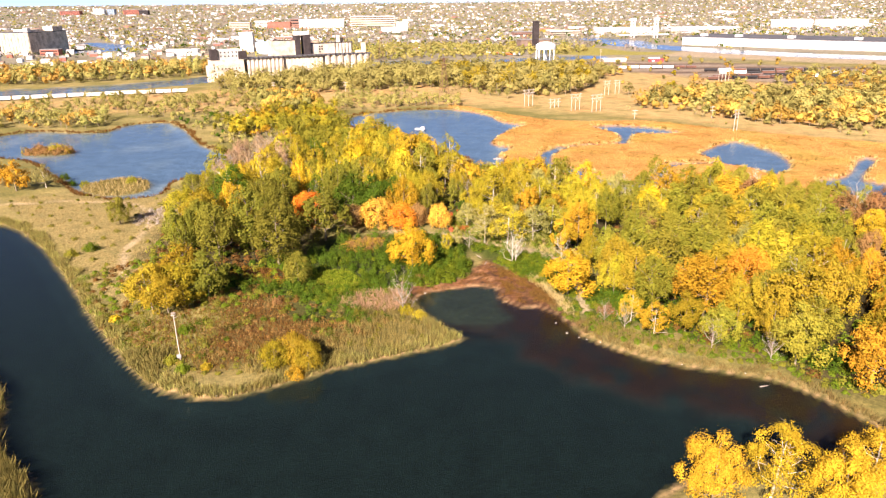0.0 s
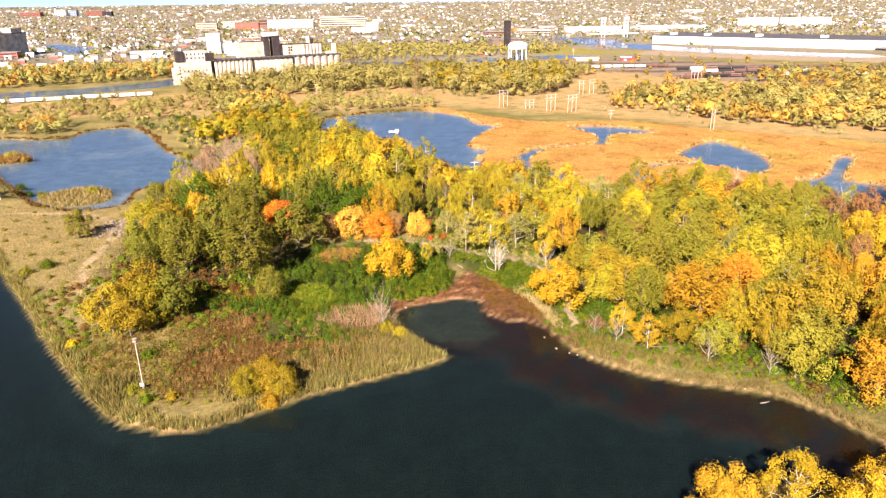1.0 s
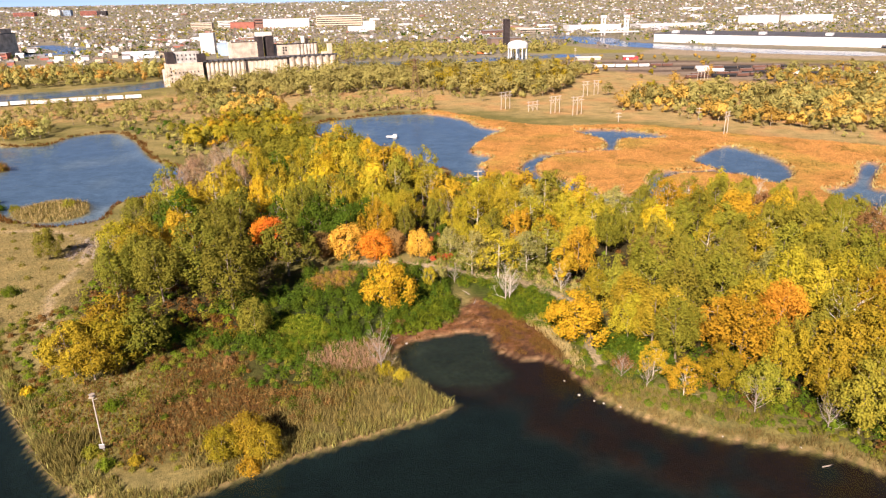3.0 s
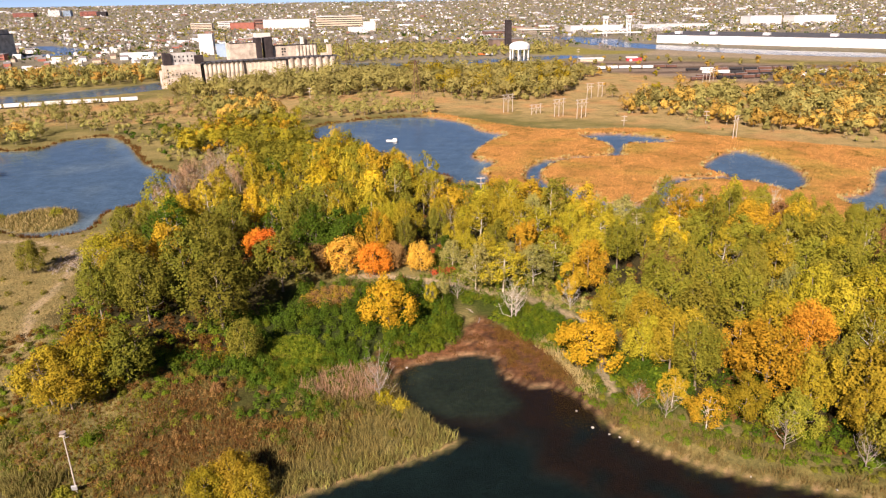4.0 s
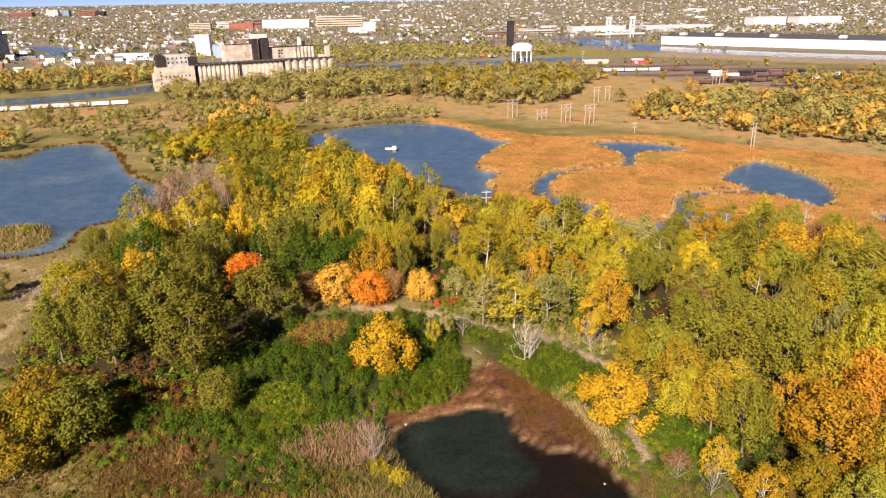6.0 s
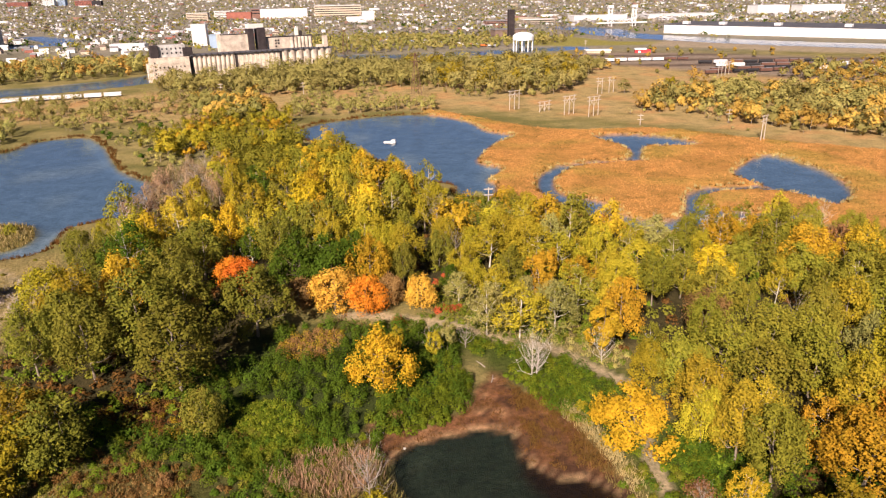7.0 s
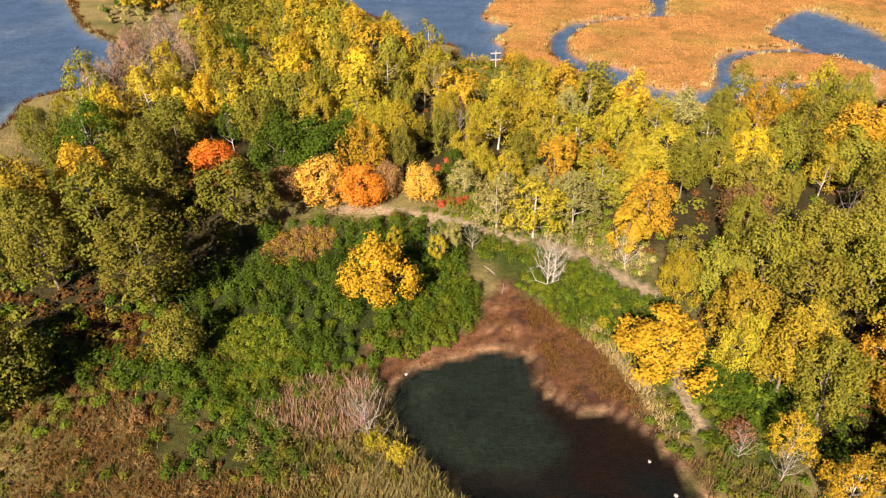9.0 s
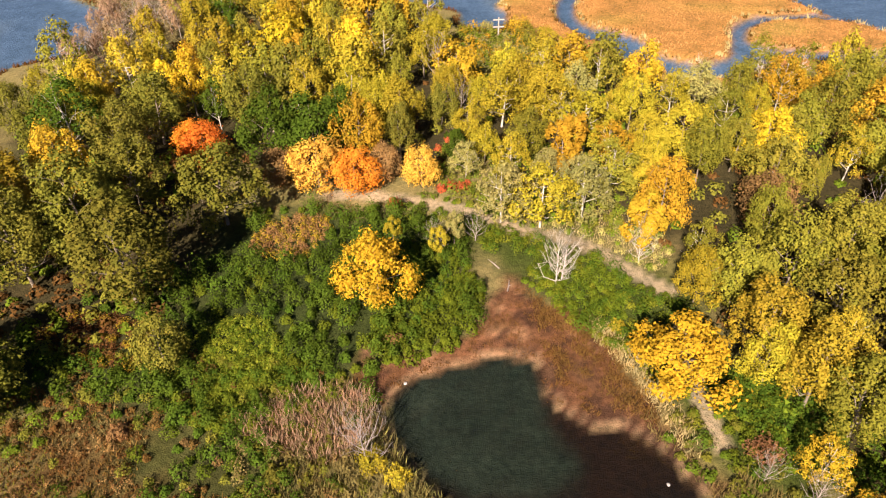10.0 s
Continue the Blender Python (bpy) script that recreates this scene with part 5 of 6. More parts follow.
far_wood("far_scrub", [(200, 690), (420, 700), (420, 800), (330, 900), (240, 900)], 42, 13, ["hazed", "ochre", "hazy"], "lone trees beside the rail yard", 94, 260, 0.8)
far_wood("far_scrub", [(-330, 640), (-240, 600), (-200, 640), (-140, 690), (-180, 740), (-330, 720)], 9, 11, ["hazed", "sage", "hazed"], "clumps of trees on the railway field", 95, 200, 0.55, 0.1, 0.45)
far_wood("far_scrub", [(-215, 600), (-185, 560), (-158, 520), (-132, 472), (-118, 472), (-122, 520), (-148, 560), (-165, 612), (-200, 640)], 6.5, 5.5,
         ["hazed", "green", "sage", "hazed"], "bushes on the meadow beside the west pond", 96, 220, 0.4, -0.2, 0.5)


# ---- grain elevator ----
def windows(wall, parent, spots, y, w, h):
    for x, z in spots:
        part("window", fresh((x - w / 2, y - 0.12, z, x + w / 2, y + 0.25, z + h)), GLASS, parent)


HEAD_WALL = surface("stained_white_wall", (0.50, 0.48, 0.45), 0.8, 0.12, 0.45, 0.7, 0.05)


def grain_elevator():
    ob = thing("grain_elevator", pose(-265, 905, 0.6, 0, 0, 26), "huge derelict concrete grain elevator with rows of silos", "grain elevator")
    ob.scale = (0.90, 1, 0.88)
    end = part("end_block", fresh((0, 0, -2, 46, 26, 30), bevel=0.2), CONCRETE_PALE, ob, "pale concrete end block with small windows")
    windows(end, end, [(9 + 5 * i, 17) for i in range(7)] + [(3.2, 5 + 4.5 * j) for j in range(5)], -0.05, 1.5, 2.2)
    part("annexe", fresh((-4, 6, -2, 0.3, 24, 22), bevel=0.2), CONCRETE_PALE, ob)
    body = part("silo_core", fresh((52, 4.2, -2, 243, 24, 29.5)), CONCRETE, ob)
    for start, count, d, mat, row in ((51, 9, 6.0, CONCRETE_PALE, 6.1), (107, 10, 5.9, CONCRETE, 7.0), (169, 7, 10.8, CONCRETE_PALE, 7.4)):
        shared = None
        for i in range(count):
            if shared is None:
                bm = cyl(bmesh.new(), 0, 0, -2, 30, d * 0.52, sides=20)
                shared = part("silo", bm, mat, ob)
                shared.location = (start + d * (i + 0.5), row, 0)
            else:
                o = shared.copy()
                scene.collection.objects.link(o)
                o.location = (start + d * (i + 0.5), row, 0)
    # solid dark strips standing for the shade in gaps between silo groups
    for x in (46.3, 105.2, 166.6):
        part("dark_gap", fresh((x, 2.6, -1, x + 2.2, 4.4, 29.6)), SOOT, ob)
    part("gallery_roof", fresh((48, 2, 30.1, 246, 22, 31.6), bevel=0.2), ROOF_TAR, ob, "dark conveyor gallery along the silo tops")
    for i in range(26):
        part("roof_post", fresh((52 + i * 7.4, 1.2, 30.0, 53.2 + i * 7.4, 2.6, 32.4)), SOOT, ob)
    head = part("head_house", fresh((4, 6, 30.1, 44, 22, 45), bevel=0.2), HEAD_WALL, ob, "white upper house with broken windows")
    windows(head, head, [(10 + 5.5 * i, 34 + 5.5 * j) for i in range(6) for j in range(2)], 5.95, 1.8, 2.4)
    part("burnt_corner", fresh((0.5, 3.4, 30.1, 10.5, 14, 45.6), bevel=0.3), SOOT, ob, "blackened corner")
    part("burnt_corner", fresh((40, 3.6, 30.1, 52, 14, 41.5), bevel=0.3), SOOT, ob, "blackened corner")
    part("upper_block", fresh((96, 30, 0, 136, 52, 53), bevel=0.2), CONCRETE_PALE, ob)
    right = part("upper_block", fresh((151, 30, 0, 226, 52, 46.5), bevel=0.2), CONCRETE_PALE, ob)
    for i in range(6):
        part("silo", cyl(bmesh.new(), 196 + i * 5.4, 31, 0, 46.2, 2.8, sides=16), CONCRETE_PALE, right)
    windows(right, right, [(172, 37), (176, 37), (172, 41), (176, 41), (172, 33)], 29.95, 2.4, 2.4)
    part("parapet", fresh((151, 29.6, 46.6, 226, 31, 48), (96, 29.6, 53.1, 136, 31, 54)), SOOT, ob)
    part("marine_tower", fresh((133, 26, 0, 141, 40, 60), bevel=0.3), SOOT, ob, "rust-black steel loading tower")
    part("marine_tower", fresh((146, 26, 0, 157, 40, 61), bevel=0.3), SOOT, ob, "rust-black steel loading tower")
    part("tower_house", fresh((134, 28, 60.1, 156, 40, 66), bevel=0.2), OFFWHITE, ob)
    part("vent_tower", fresh((204, 36, 46.6, 208, 40, 58)), OFFWHITE, ob)
    part("vent_tower", fresh((211, 36, 46.6, 214, 40, 54)), SOOT, ob)
    part("stair_tower", fresh((234, 8, 30, 240, 14, 47), bevel=0.2), CONCRETE_PALE, ob)
    part("stair_house", fresh((224, 8, 31.7, 234, 14, 35), bevel=0.2), CONCRETE, ob)
    return ob


grain_elevator()
ob = thing("grain_elevator", pose(-806, 1490, 0.5, 0, 0, -15), "tall tan concrete grain elevator across the river", "grain elevator")
body = part("wall", fresh((-74, 0, -2, 0, 108, 44), bevel=0.3), CONCRETE_PALE, ob)
part("roof", fresh((-75, -1, 44.05, 1, 109, 45.5)), ROOF_TAR, ob)
part("head_house", fresh((-26, 70, 45.5, -1, 100, 55), bevel=0.3), CONCRETE_PALE, ob)
part("gallery", fresh((-60, 26, 45.5, -20, 66, 50), bevel=0.3), CONCRETE_PALE, ob)
part("vent_tower", fresh((-12, 2, 45.5, -2, 12, 54), bevel=0.3), OFFWHITE, ob)
part("annexe", fresh((-112, 20, -2, -74.2, 80, 38), bevel=0.3), SOOT, ob)
for k in range(9):
    part("silo", cyl(bmesh.new(), -70 + 8.2 * k, 1.2, -2, 42, 4.1, sides=18), CONCRETE_PALE, body)


# ---- water tower and dark steel tower ----
ob = thing("water_tower", pose(219, 1206, 0.8), "white domed water tower on steel legs", "water tower")
bm = cyl(bmesh.new(), 0, 0, 16, 21, 17, sides=40)
part("tank", bm, WHITE, ob)
bm = bmesh.new()
bmesh.ops.create_uvsphere(bm, u_segments=40, v_segments=16, radius=17, matrix=Matrix.Translation((0, 0, 21)) @ Matrix.Diagonal((1, 1, 0.42, 1)))
part("dome", bm, WHITE, ob)
part("riser", cyl(bmesh.new(), 0, 0, -1, 16, 3), WHITE, ob)
for i in range(10):
    a = math.tau * i / 10
    part("leg", cyl(bmesh.new(), 15.8 * math.cos(a), 15.8 * math.sin(a), -1, 16.2, 0.9, sides=8), WHITE, ob)
ob = thing("steel_tower", pose(236, 1420, 0.6, 0, 0, 10), "black steel tower beside the river", "tower")
for x in (-4.5, 4.5):
    for y in (-4.5, 4.5):
        part("leg", fresh((x - 0.9, y - 0.9, -1, x + 0.9, y + 0.9, 56)), SOOT, ob)
for i in range(7):
    part("deck", fresh((-5, -5, 6 + 8 * i, 5, 5, 8.5 + 8 * i)), SOOT, ob)
part("cladding", fresh((-4.2, -4.2, 0, 4.2, 4.2, 54)), SOOT, ob)
ob = thing("mill_building", pose(255, 1490, 0.6, 0, 0, 10), "dark grey-brown mill block behind the tower", "building")
part("wall", fresh((-40, 0, -1, 26, 30, 17), bevel=0.3), BROWN_ROOF, ob)
part("roof", fresh((-41, -1, 17, 27, 31, 18)), GREY_ROOF, ob)


# ---- long white warehouse ----
ob = thing("warehouse", pose(577, 1528, 0.6, 0, 0, -46.3), "very long white warehouse with a dark flat roof", "warehouse")
part("wall", fresh((0, 0, -1, 640, 150, 17), bevel=0.3), WHITE, ob)
part("roof", fresh((-1, -1, 17.05, 641, 151, 18.2)), ROOF_TAR, ob)
for x in (30, 105, 210, 330, 470, 560):
    part("roof_unit", fresh((x, 20, 18.2, x + 12, 34, 23), bevel=0.4), WHITE, ob)
for i in range(30):
    part("bay_door", fresh((12 + 21 * i, -0.25, 0, 17 + 21 * i, 0.3, 4.5)), LIGHT_ROOF, ob)
part("dock_canopy", fresh((430, -14, 4, 560, -0.4, 6)), GREY_ROOF, ob)

# ---- lift bridge ----
ob = thing("lift_bridge", pose(548, 1810, 0.6, 0, 0, 4), "white steel lift bridge over the river", "bridge")
for x in (0, 62):
    for dx in (0, 8):
        for y in (0, 8):
            part("tower_leg", fresh((x + dx - 0.8, y - 0.8, -2, x + dx + 0.8, y + 0.8, 46)), WHITE, ob)
    part("tower_top", fresh((x - 2, -2, 44, x + 10, 10, 50), bevel=0.3), WHITE, ob)
    for z in (10, 20, 30, 38):
        part("tower_brace", fresh((x - 1, -0.5, z, x + 9, 0.5, z + 1.2)), WHITE, ob)
part("span_deck", fresh((-30, 0, 8, 100, 9, 10.5)), WHITE, ob)
bm = bmesh.new()
for i in range(9):
    rod(bm, (8 + i * 6.2, 0, 10.5 if i % 2 else 17), (14.2 + i * 6.2, 0, 17 if i % 2 else 10.5), 0.6)
rod(bm, (8, 0, 17.4), (64, 0, 17.4), 0.7)
part("truss", bm, WHITE, ob)


# ---- power lines, poles ----
def pole_frame(x, y, height, turn, poles, label, arm=True, mat=STEEL):
    ob = thing("power_pole", pose(x, y, ground_at(x, y), 0, 0, turn), label, "power pole", "power line structures")
    for i in range(poles):
        part("pole", cyl(bmesh.new(), i * 5.0, 0, -0.5, height * (1 - 0.06 * (i % 2)), 0.30, 0.2, 8), mat, ob)
    if arm:
        w = (poles - 1) * 5.0
        for z in (height - 1.2, height - 4.0):
            part("crossarm", fresh((-2.2, -0.22, z, w + 2.2, 0.22, z + 0.4)), mat, ob)
        for i in range(max(poles - 1, 0)):
            part("brace", rod(bmesh.new(), (i * 5, 0, height - 8), (i * 5 + 5, 0, height - 1.5), 0.14), mat, ob)
            part("brace", rod(bmesh.new(), (i * 5 + 5, 0, height - 8), (i * 5, 0, height - 1.5), 0.14), mat, ob)
    return ob


for x, y, h, turn, k in ((100, 642, 16, 30, 3), (122, 628, 9, 30, 3), (138, 612, 15, 30, 3), (154, 600, 16, 30, 3), (236, 498, 16, 40, 2),
                         (195, 715, 15, 20, 2), (208, 722, 15, 20, 2), (360, 820, 16, 20, 3), (372, 828, 15, 20, 2), (70, 1005, 16, 10, 2)):
    pole_frame(x, y, h, turn, k, "pale wooden power line frame on dry ground", mat=WOOD)
for x, y, h in ((262, 1000, 28), (245, 560, 10), (-80, 760, 13), (-160, 770, 13), (180, 560, 8), (47, 392, 7)):
    pole_frame(x, y, h, 0, 1, "single tall utility pole", mat=WOOD)


def lattice_tower(x, y, height, base):
    ob = thing("lattice_tower", pose(x, y, ground_at(x, y), 0, 0, 20), "tall rusty lattice power tower", "power tower", "power line structures")
    corner = lambda i, z: ((base * (1 - 0.88 * z / height)) * (1 if i in (0, 1) else -1), (base * (1 - 0.88 * z / height)) * (1 if i in (0, 3) else -1), z)
    for i in range(4):
        part("leg", rod(bmesh.new(), corner(i, -0.5), corner(i, height), 0.22), RUST_CAR, ob)
    for k in range(6):
        z0, z1 = height * k / 6, height * (k + 1) / 6
        for i in range(4):
            part("brace", rod(bmesh.new(), corner(i, z0), corner((i + 1) % 4, z1), 0.1, 4), RUST_CAR, ob)
    for z in (height * 0.8, height * 0.95):
        part("crossarm", fresh((-5, -0.25, z, 5, 0.25, z + 0.4)), RUST_CAR, ob)


lattice_tower(28, 747, 38, 4)
lattice_tower(-60, 1130, 42, 5)

# tall slim pole with a platform on the point
ob = thing("platform_pole", pose(-65.6, 169, ground_at(-65.6, 169)), "tall grey pole with a nest platform above the reeds", "pole")
part("shaft", cyl(bmesh.new(), 0, 0, -0.5, 14.0, 0.17, 0.12, 12), WOOD, ob)
part("platform", fresh((-0.55, -0.55, 13.9, 0.55, 0.55, 14.1), bevel=0.03), WOOD, ob)
part("nest", cyl(bmesh.new(), 0, 0, 14.15, 14.65, 0.4, 0.65, 10), GREY_BARK, ob, "pale heap of sticks")
part("lamp_arm", rod(bmesh.new(), (0, 0, 13.2), (0.9, 0.2, 13.4), 0.06), STEEL, ob)
part("box", fresh((-0.7, -0.5, 1.0, 0.5, -0.25, 2.1), bevel=0.04), STEEL, ob, "grey equipment box")


# ---- trains ----
def rail_car(m, mat, kind_words, tank=False, length=17.0):
    ob = thing("rail_car", m, kind_words, "rail car", "freight cars")
    if tank:
        bm = bmesh.new()
        bmesh.ops.create_cone(bm, cap_ends=True, segments=14, radius1=1.6, radius2=1.6, depth=length - 1,
                              matrix=Matrix.Translation((0, 0, 2.7)) @ Matrix.Rotation(radians(90), 4, "Y"))
        part("tank", bm, mat, ob)
    else:
        part("body", fresh((-length / 2 + 0.5, -1.5, 1.2, length / 2 - 0.5, 1.5, 4.4), bevel=0.15), mat, ob)
        part("roof", fresh((-length / 2 + 0.4, -1.2, 4.4, length / 2 - 0.4, 1.2, 4.7)), LIGHT_ROOF if mat is WHITE else GREY_ROOF, ob)
    part("underframe", fresh((-length / 2, -1.2, 0.85, length / 2, 1.2, 1.2)), SOOT, ob)
    for x in (-length / 2 + 2.5, length / 2 - 2.5):
        part("truck", fresh((x - 1.3, -1.2, 0.1, x + 1.3, 1.2, 0.85), bevel=0.1), SOOT, ob)
    return ob


def train(a, b, count, mats, words, seed):
    a, b = Vector(a), Vector(b)
    turn = math.degrees(math.atan2(b.y - a.y, b.x - a.x))
    r2, made = random.Random(seed), {}
    for i in range(count):
        p = a + (b - a) * (i + 0.5) / count
        mat = r2.choice(mats)
        where = pose(p.x, p.y, ground_at(p.x, p.y), 0, 0, turn)
        tank = mat is BLACK_CAR
        if mat.name in made:
            copy_thing(made[mat.name], where)
        else:
            made[mat.name] = rail_car(where, mat, words, tank, (b - a).length / count - 1.2)


train((-520, 724), (-262, 795), 15, [WHITE], "white covered hopper rail car on the line", 1)
train((284, 992), (400, 990), 7, [WHITE, LIGHT_ROOF, RUST_CAR], "pale rail car in the rail yard", 2)
train((352, 836), (452, 846), 6, [RUST_CAR, BLACK_CAR], "rust-brown rail car in the rail yard", 3)
train((368, 858), (470, 868), 6, [RUST_CAR, BLACK_CAR, RUST_CAR], "dark rail car in the rail yard", 4)
train((395, 902), (660, 868), 15, [BLACK_CAR, RUST_CAR, WHITE, RUST_CAR], "mixed white and black rail car in the yard", 5)
train((470, 848), (700, 812), 13, [WHITE, BLACK_CAR, RUST_CAR], "mixed rail car in the yard", 6)
train((-94, 1590), (185, 1275), 24, [ORANGE_BOX, WHITE, ORANGE_BOX, BLUEGREY], "container rail car on the far line", 7)
train((390, 940), (540, 925), 8, [RUST_CAR, BLACK_CAR, WHITE, RUST_CAR], "dark rail car in the rail yard", 8)

# red and white depot
ob = thing("depot", pose(382, 1112, 0.7, 0, 0, -12), "red depot building with a white roof", "building")
ob.scale = (0.75, 0.75, 0.8)
part("wall", fresh((-16, -7, -1, 14, 7, 6), bevel=0.1), RED, ob)
part("roof", fresh((-17, -8, 6, 6, 8, 8.2), bevel=0.2), WHITE, ob)
part("door", fresh((-10, -7.2, 0, -5, -6.8, 4)), WHITE, ob)
ob = thing("shed", pose(318, 1128, 0.7, 0, 0, -5), "low white-roofed shed beside the rail yard", "building")
part("wall", fresh((-18, -8, -1, 18, 8, 3.5)), TAN, ob)
part("roof", fresh((-19, -9, 3.5, 19, 9, 5), bevel=0.3), WHITE, ob)

# small white raft on the middle pond
ob = thing("raft", pose(1.5, 536, 0.0, 0, 0, -14), "small white floating raft on the pond", "raft")
part("deck", fresh((-4, -1.5, 0.25, 4, 1.5, 0.6), bevel=0.05), WHITE, ob)
for y in (-1.1, 1.1):
    part("float", fresh((-3.8, y - 0.35, -0.3, 3.8, y + 0.35, 0.25), bevel=0.1), LIGHT_ROOF, ob)
part("cabin", fresh((1.0, -1.2, 0.6, 3.6, 1.2, 1.9), bevel=0.05), WHITE, ob)

# rocks and driftwood
r = np.random.default_rng(91)
for x, y, s in ((45.5, 181.5, 0.75), (48.5, 178.5, 0.55), (50.5, 177.2, 0.5), (43.5, 188.5, 0.6), (54, 175, 0.45), (88, 155.4, 0.5), (11, 180, 0.4),
                (3, 213.6, 0.7), (-51, 151.5, 0.5), (-47, 152.6, 0.4), (73, 161, 0.4)):
    bm = bmesh.new()
    bmesh.ops.create_icosphere(bm, subdivisions=2, radius=s * 0.5)
    for v in bm.verts:
        v.co *= 1 + 0.25 * noise.noise(v.co * 1.7 / s + Vector((x, y, 0)))
        v.co.z *= 0.65
    me = bpy.data.meshes.new("shore_rock")
    bm.to_mesh(me)
    bm.free()
    me.materials.append(STONE)
    ob = tagged(new("shore_rock", me), "pale weathered rock at the water's edge", "rock", "shore rocks")
    ob.location = (x, y, max(ground_at(x, y), -0.1) + 0.1)
for x, y, length, turn in ((26, 238, 4, 75), (24, 246, 4, 120), (90, 149, 2.5, 10), (-30, 219, 3, 40)):
    z = max(ground_at(x, y), 0) + 0.12
    d = Vector((math.cos(radians(turn)), math.sin(radians(turn)), 0)) * length / 2
    g2 = tubes([[(-d.x, -d.y, 0, 0.16), (0.1, -0.1, 0.1, 0.13), (d.x, d.y, 0.05, 0.05)], [(0.1, -0.1, 0.1, 0.08), (d.y * 0.4, -d.x * 0.4, 0.3, 0.03)]], 6)
    ob = tagged(new("driftwood_log", mesh_of("driftwood_log", *g2, GREY_BARK)), "bleached fallen log on the shore", "log", "fallen logs")
    ob.location = (x, y, z)


# ---- town ----
def house_parts(ob, w, d, h, wall, roof):
    part("wall", fresh((-w / 2, -d / 2, -1.5, w / 2, d / 2, h)), wall, ob)
    v = [(-w / 2 - 0.4, -d / 2 - 0.4, h), (w / 2 + 0.4, -d / 2 - 0.4, h), (w / 2 + 0.4, d / 2 + 0.4, h), (-w / 2 - 0.4, d / 2 + 0.4, h),
         (-w / 2 - 0.4, 0, h + d * 0.36), (w / 2 + 0.4, 0, h + d * 0.36)]
    bm = bmesh.new()
    vs = [bm.verts.new(p) for p in v]
    for f in ((0, 1, 5, 4), (2, 3, 4, 5), (0, 4, 3), (1, 2, 5), (0, 3, 2, 1)):
        bm.faces.new([vs[i] for i in f])
    part("roof", bm, roof, ob)
    for x in (-w * 0.28, w * 0.28):
        part("window", fresh((x - 0.6, -d / 2 - 0.06, 1.2, x + 0.6, -d / 2 + 0.1, 2.8)), GLASS, ob)


r = np.random.default_rng(17)
HOUSE_WHITE = surface("house_white", (0.60, 0.60, 0.60), 0.75, 0.06, 0.12, 0.6, 0.02)
HOUSE_GREY = surface("house_grey", (0.40, 0.40, 0.41), 0.8, 0.06, 0.15, 0.6, 0.02)
HOUSE_BRICK = surface("house_brick", (0.22, 0.12, 0.09), 0.85, 0.08, 0.2, 0.8, 0.02)
HOUSE_TAN = surface("house_tan", (0.34, 0.29, 0.22), 0.85, 0.08, 0.2, 0.8, 0.02)
kinds = [(WHITE, GREY_ROOF, "white wooden house with a grey roof"), (OFFWHITE, LIGHT_ROOF, "pale house with a light roof"),
         (TAN, BROWN_ROOF, "tan house with a brown roof"), (BRICK, GREY_ROOF, "red brick house with a grey roof"), (WHITE, LIGHT_ROOF, "white house with a pale roof")]
protos = {}
spots = np.concatenate([scatter([(-1250, 1500), (-900, 1180), (-620, 1130), (-420, 1190), (-380, 1500), (-560, 1560), (-700, 1900), (-1300, 2000)], 42, r),
                        scatter([(-500, 1650), (-330, 1560), (-250, 1760), (-300, 2000), (-560, 2000)], 44, r)])
spots = spots[water_field(spots) > 12][:240]
for x, y in spots:
    k = int(r.integers(0, len(kinds)))
    turn = 12 + 90 * int(r.integers(0, 2)) + r.normal() * 3
    where = pose(x, y, ground_at(x, y), 0, 0, turn)
    if k not in protos:
        protos[k] = thing("house", where, kinds[k][2], "house", "houses of the town")
        house_parts(protos[k], 15, 11, 7, kinds[k][0], kinds[k][1])
    else:
        o = copy_thing(protos[k], where)
        o.scale = (r.uniform(0.55, 1.1), r.uniform(0.55, 0.95), r.uniform(0.55, 0.85))


def block_stuff(name, q, w, d, h, turn, mat, label, ridge=1.22):
    """Far buildings too many to count: walls with low gabled roofs, one object."""
    z = relief(q)[0]
    ca, sa = np.cos(turn), np.sin(turn)
    local = np.array([(-1, -1, 0), (1, -1, 0), (1, 1, 0), (-1, 1, 0), (-1, -1, 1), (1, -1, 1), (1, 1, 1), (-1, 1, 1), (-1, 0, ridge), (1, 0, ridge)], float)
    p = np.repeat(local[None], len(q), 0)
    x, y = p[..., 0] * w[:, None] / 2, p[..., 1] * d[:, None] / 2
    v = np.stack([q[:, 0:1] + x * ca[:, None] - y * sa[:, None], q[:, 1:2] + x * sa[:, None] + y * ca[:, None],
                  z[:, None] - 2 + p[..., 2] * (h[:, None] + 2)], -1).reshape(-1, 3)
    f = np.array([(0, 1, 5, 4), (2, 3, 7, 6), (1, 2, 6, 5), (3, 0, 4, 7), (4, 5, 9, 8), (6, 7, 8, 9)])
    ends = np.array([(5, 6, 9), (7, 4, 8)])
    quads2 = (f[None] + 10 * np.arange(len(q))[:, None, None]).reshape(-1, 4)
    tris = np.concatenate([quads2[:, :3], quads2[:, [0, 2, 3]], (ends[None] + 10 * np.arange(len(q))[:, None, None]).reshape(-1, 3)])
    tagged(new(name, mesh_of(name, v, tris, mat)), label, "buildings", kind="stuff")


def wedge(k, near, far, r, power=1.0):
    """Places spread over the town, as wide as it is far."""
    y = near + (far - near) * r.random(k) ** power
    return np.column_stack([y * r.uniform(-0.72, 0.82, k), y])


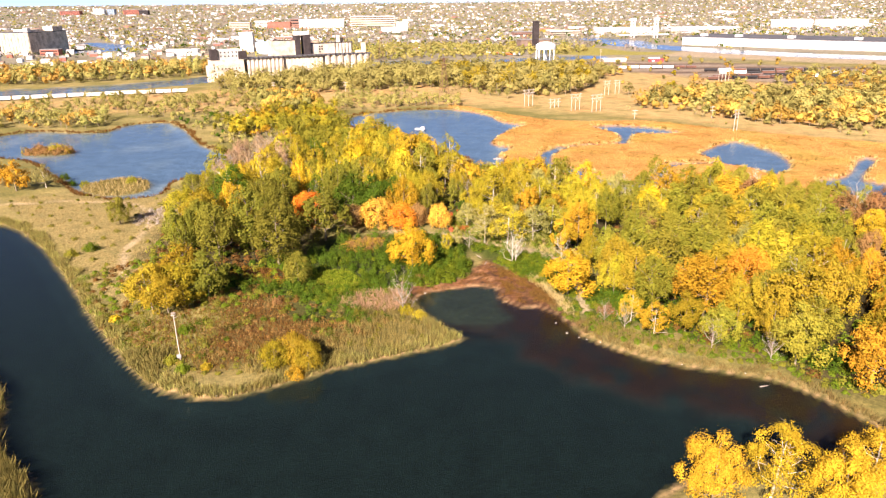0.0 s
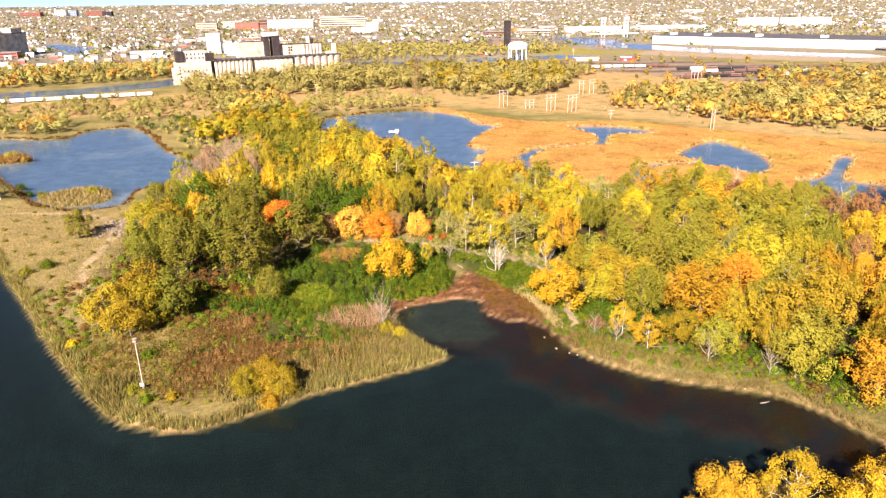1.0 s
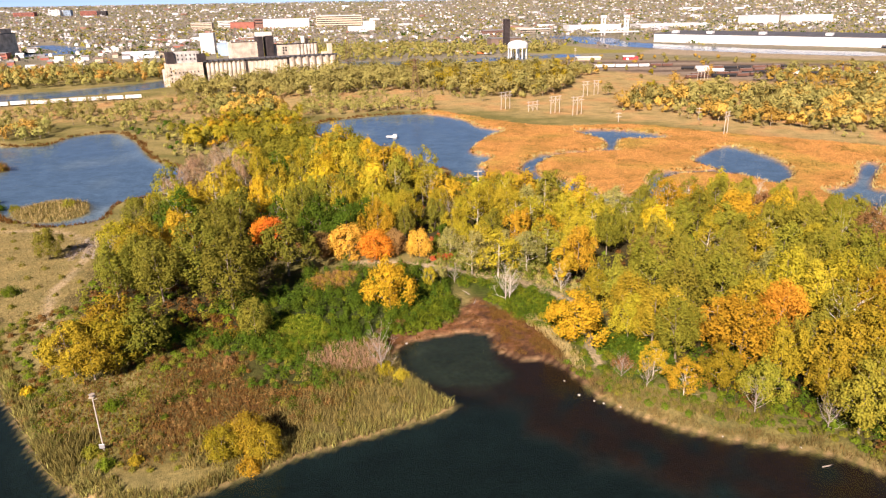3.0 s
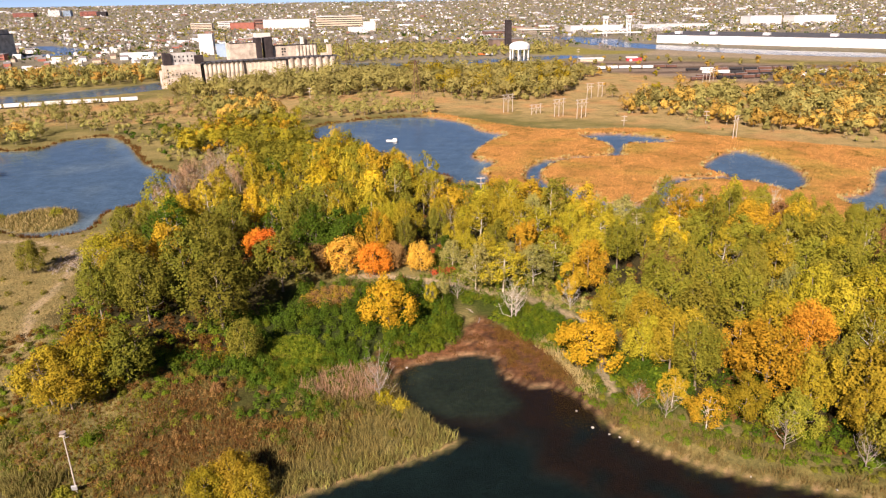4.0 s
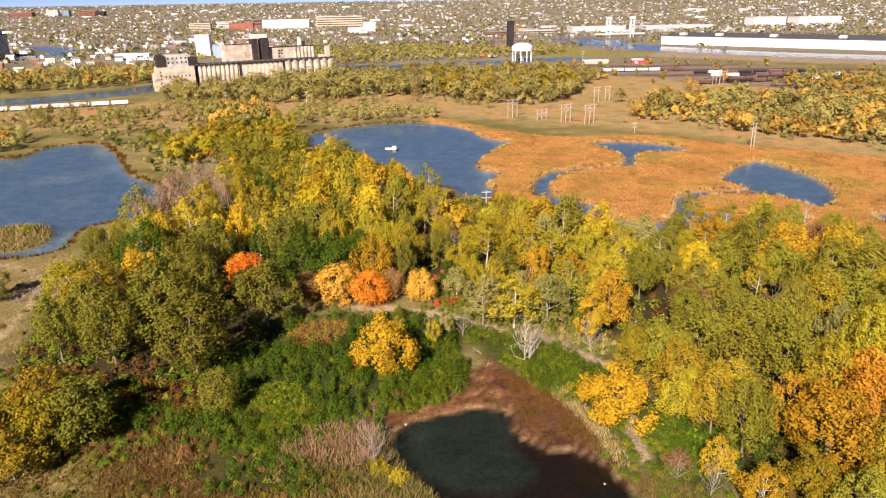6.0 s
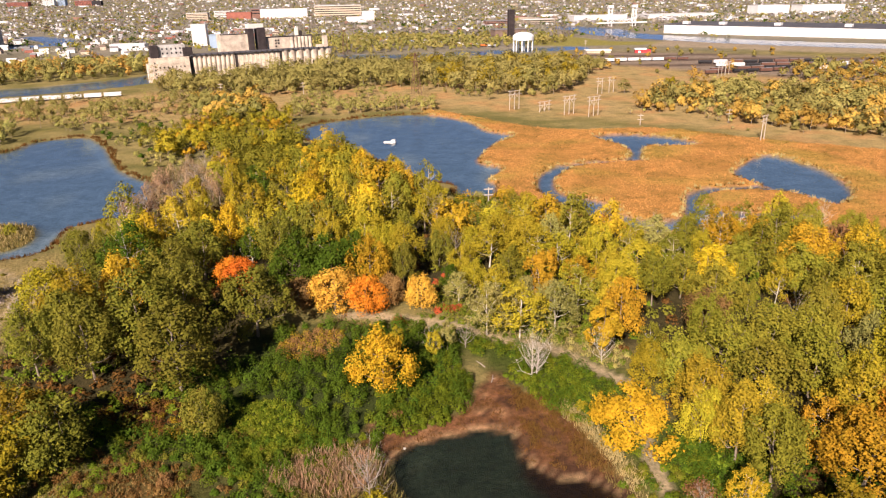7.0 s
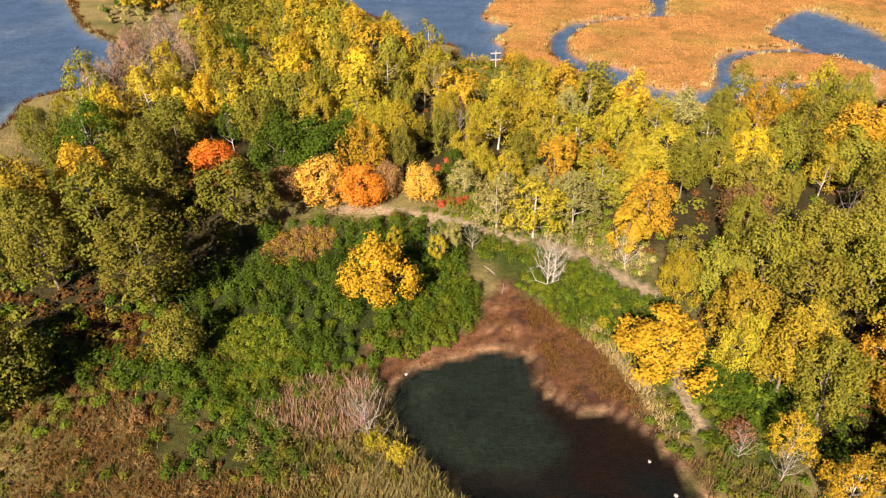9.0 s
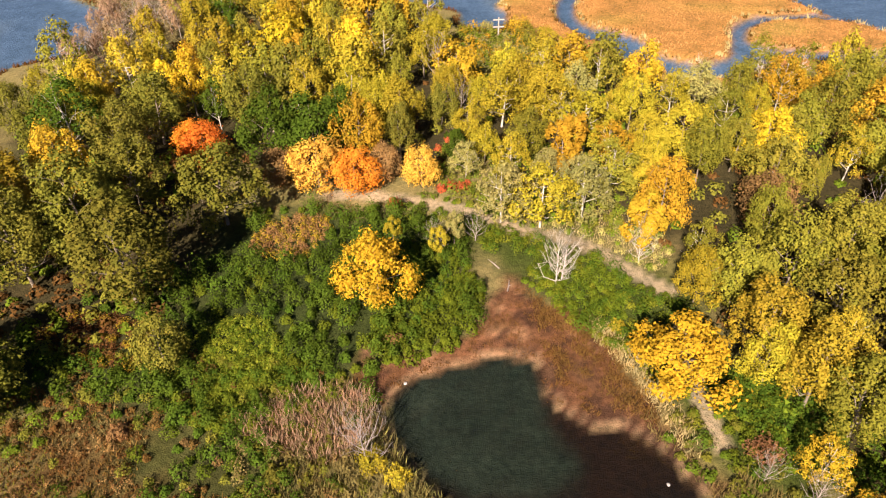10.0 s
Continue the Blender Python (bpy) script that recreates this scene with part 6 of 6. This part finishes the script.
for name, k, near, far, mat, words in (("far_houses", 1700, 1750, 5500, HOUSE_WHITE, "white houses of the distant town"),
                                       ("far_houses", 1100, 1700, 5500, HOUSE_GREY, "grey-roofed houses of the distant town"),
                                       ("far_houses", 500, 1650, 4800, HOUSE_TAN, "tan houses of the distant town"),
                                       ("far_houses", 300, 1650, 4800, HOUSE_BRICK, "brick houses of the distant town"),
                                       ("far_houses", 1500, 1700, 5500, GREY_ROOF, "dark-roofed houses of the distant town")):
    q = wedge(k, near, far, r, 0.8)
    q = q[(water_field(q) > 25) & ~((q[:, 0] > 440) & (q[:, 1] < 1900) & (q[:, 0] < 1150))]
    s = r.uniform(0.55, 1.15, len(q))
    block_stuff(name, q, 10.5 * s, 8 * s, 4.2 * r.uniform(0.8, 1.3, len(q)), 0.2 + (r.integers(0, 2, len(q)) * 1.57), mat, words)
for k, mat, words in ((45, HOUSE_WHITE, "white warehouses of the distant town"), (40, HOUSE_GREY, "pale industrial halls of the distant town"),
                      (24, HOUSE_BRICK, "brick mills of the distant town"), (22, HOUSE_TAN, "tan blocks of the distant town")):
    q = wedge(k, 1900, 4800, r)
    q = q[water_field(q) > 30]
    block_stuff("far_halls", q, r.uniform(25, 60, len(q)), r.uniform(14, 26, len(q)), r.uniform(5, 10, len(q)), 0.2 + r.normal(size=len(q)) * 0.1, mat, words, 1.04)
for k, hue, words in ((1500, "olive", "olive"), (5500, "slate", "haze-greyed olive"), (2500, "green", "dark green"), (3800, "sage", "greyish"), (700, "ochre", "ochre"), (6500, "twig", "leafless grey")):
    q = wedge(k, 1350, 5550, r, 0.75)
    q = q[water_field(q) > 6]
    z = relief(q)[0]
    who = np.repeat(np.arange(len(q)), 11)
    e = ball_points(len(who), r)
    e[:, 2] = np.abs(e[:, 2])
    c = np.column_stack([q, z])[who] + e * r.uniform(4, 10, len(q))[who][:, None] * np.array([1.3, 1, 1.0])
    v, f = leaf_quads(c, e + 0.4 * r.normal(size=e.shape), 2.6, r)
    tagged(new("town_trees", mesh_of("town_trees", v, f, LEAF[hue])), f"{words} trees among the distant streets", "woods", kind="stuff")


def big_building(x, y, w, d, h, mat, roof, label, storeys=0):
    ob = thing("large_building", pose(x, y, ground_at(x, y), 0, 0, 4), label + " in the town", "building", "large buildings of the town")
    wall = part("wall", fresh((-w / 2, -d / 2, -4, w / 2, d / 2, h)), mat, ob)
    part("roof", fresh((-w / 2 - 0.5, -d / 2 - 0.5, h, w / 2 + 0.5, d / 2 + 0.5, h + 1.2)), roof, ob)
    for j in range(storeys):
        z = h * (j + 0.35) / storeys
        part("window_band", fresh((-w / 2 + 2, -d / 2 - 0.2, z, w / 2 - 2, -d / 2 + 0.3, z + h * 0.35 / storeys)), GLASS, ob)


for x, y, w, d, h, mat, roof, words, st in (
        (-400, 2950, 180, 60, 33, OFFWHITE, LIGHT_ROOF, "long white industrial block", 0), (-190, 2950, 180, 50, 42, TAN, LIGHT_ROOF, "long beige multi-storey block", 5),
        (-570, 2930, 92, 50, 24, BRICK, BRICK, "dull red industrial block", 0), (-515, 3010, 44, 40, 34, HOUSE_BRICK, GREY_ROOF, "brick block", 3),
        (-361, 1500, 27, 24, 38, OFFWHITE, LIGHT_ROOF, "white concrete grain tower", 0), (-318, 1530, 60, 30, 16, WHITE, LIGHT_ROOF, "white mill hall", 0),
        (-300, 1430, 50, 26, 22, BLUEGREY, BLUEGREY, "blue-grey steel mill hall", 0), (-470, 1420, 60, 26, 10, WHITE, WHITE, "long white shed", 0),
        (-734, 2950, 80, 40, 24, TAN, LIGHT_ROOF, "tan city block", 4), (-660, 3050, 60, 40, 26, OFFWHITE, LIGHT_ROOF, "pale city block", 4),
        (-1887, 4300, 60, 40, 32, WHITE, WHITE, "white city tower", 8), (-1830, 4330, 40, 40, 30, BLUEGREY, GREY_ROOF, "blue glass city tower", 8),
        (-1693, 4300, 100, 40, 26, BRICK, GREY_ROOF, "brown brick city tower", 7), (-2054, 4300, 110, 50, 22, BRICK, GREY_ROOF, "brown city block", 5),
        (-1620, 4280, 50, 40, 24, SOOT, ROOF_TAR, "dark city tower", 7), (-60, 2500, 40, 30, 30, OFFWHITE, LIGHT_ROOF, "pale mill building", 0),
        (-100, 2450, 60, 30, 14, WHITE, WHITE, "white hall", 0), (100, 4700, 50, 40, 14, WHITE, WHITE, "pale far tower", 4),
        (1250, 2350, 110, 60, 26, WHITE, LIGHT_ROOF, "white industrial hall", 0), (1420, 2350, 150, 60, 24, WHITE, LIGHT_ROOF, "white industrial hall", 0),
        (620, 2150, 160, 60, 14, LIGHT_ROOF, LIGHT_ROOF, "pale flat industrial hall", 0), (900, 2250, 220, 90, 9, LIGHT_ROOF, LIGHT_ROOF, "pale flat depot", 0),
        (420, 2050, 90, 40, 11, HOUSE_TAN, LIGHT_ROOF, "brick mill with pale roof", 2), (300, 2000, 70, 40, 12, HOUSE_BRICK, GREY_ROOF, "brick mill", 3),
        (-1250, 2200, 90, 40, 16, BRICK, GREY_ROOF, "brick school block", 3), (-760, 1480, 36, 22, 11, BRICK, GREY_ROOF, "brick terrace", 2)):
    big_building(x, y, w, d, h, mat, roof, words, st)
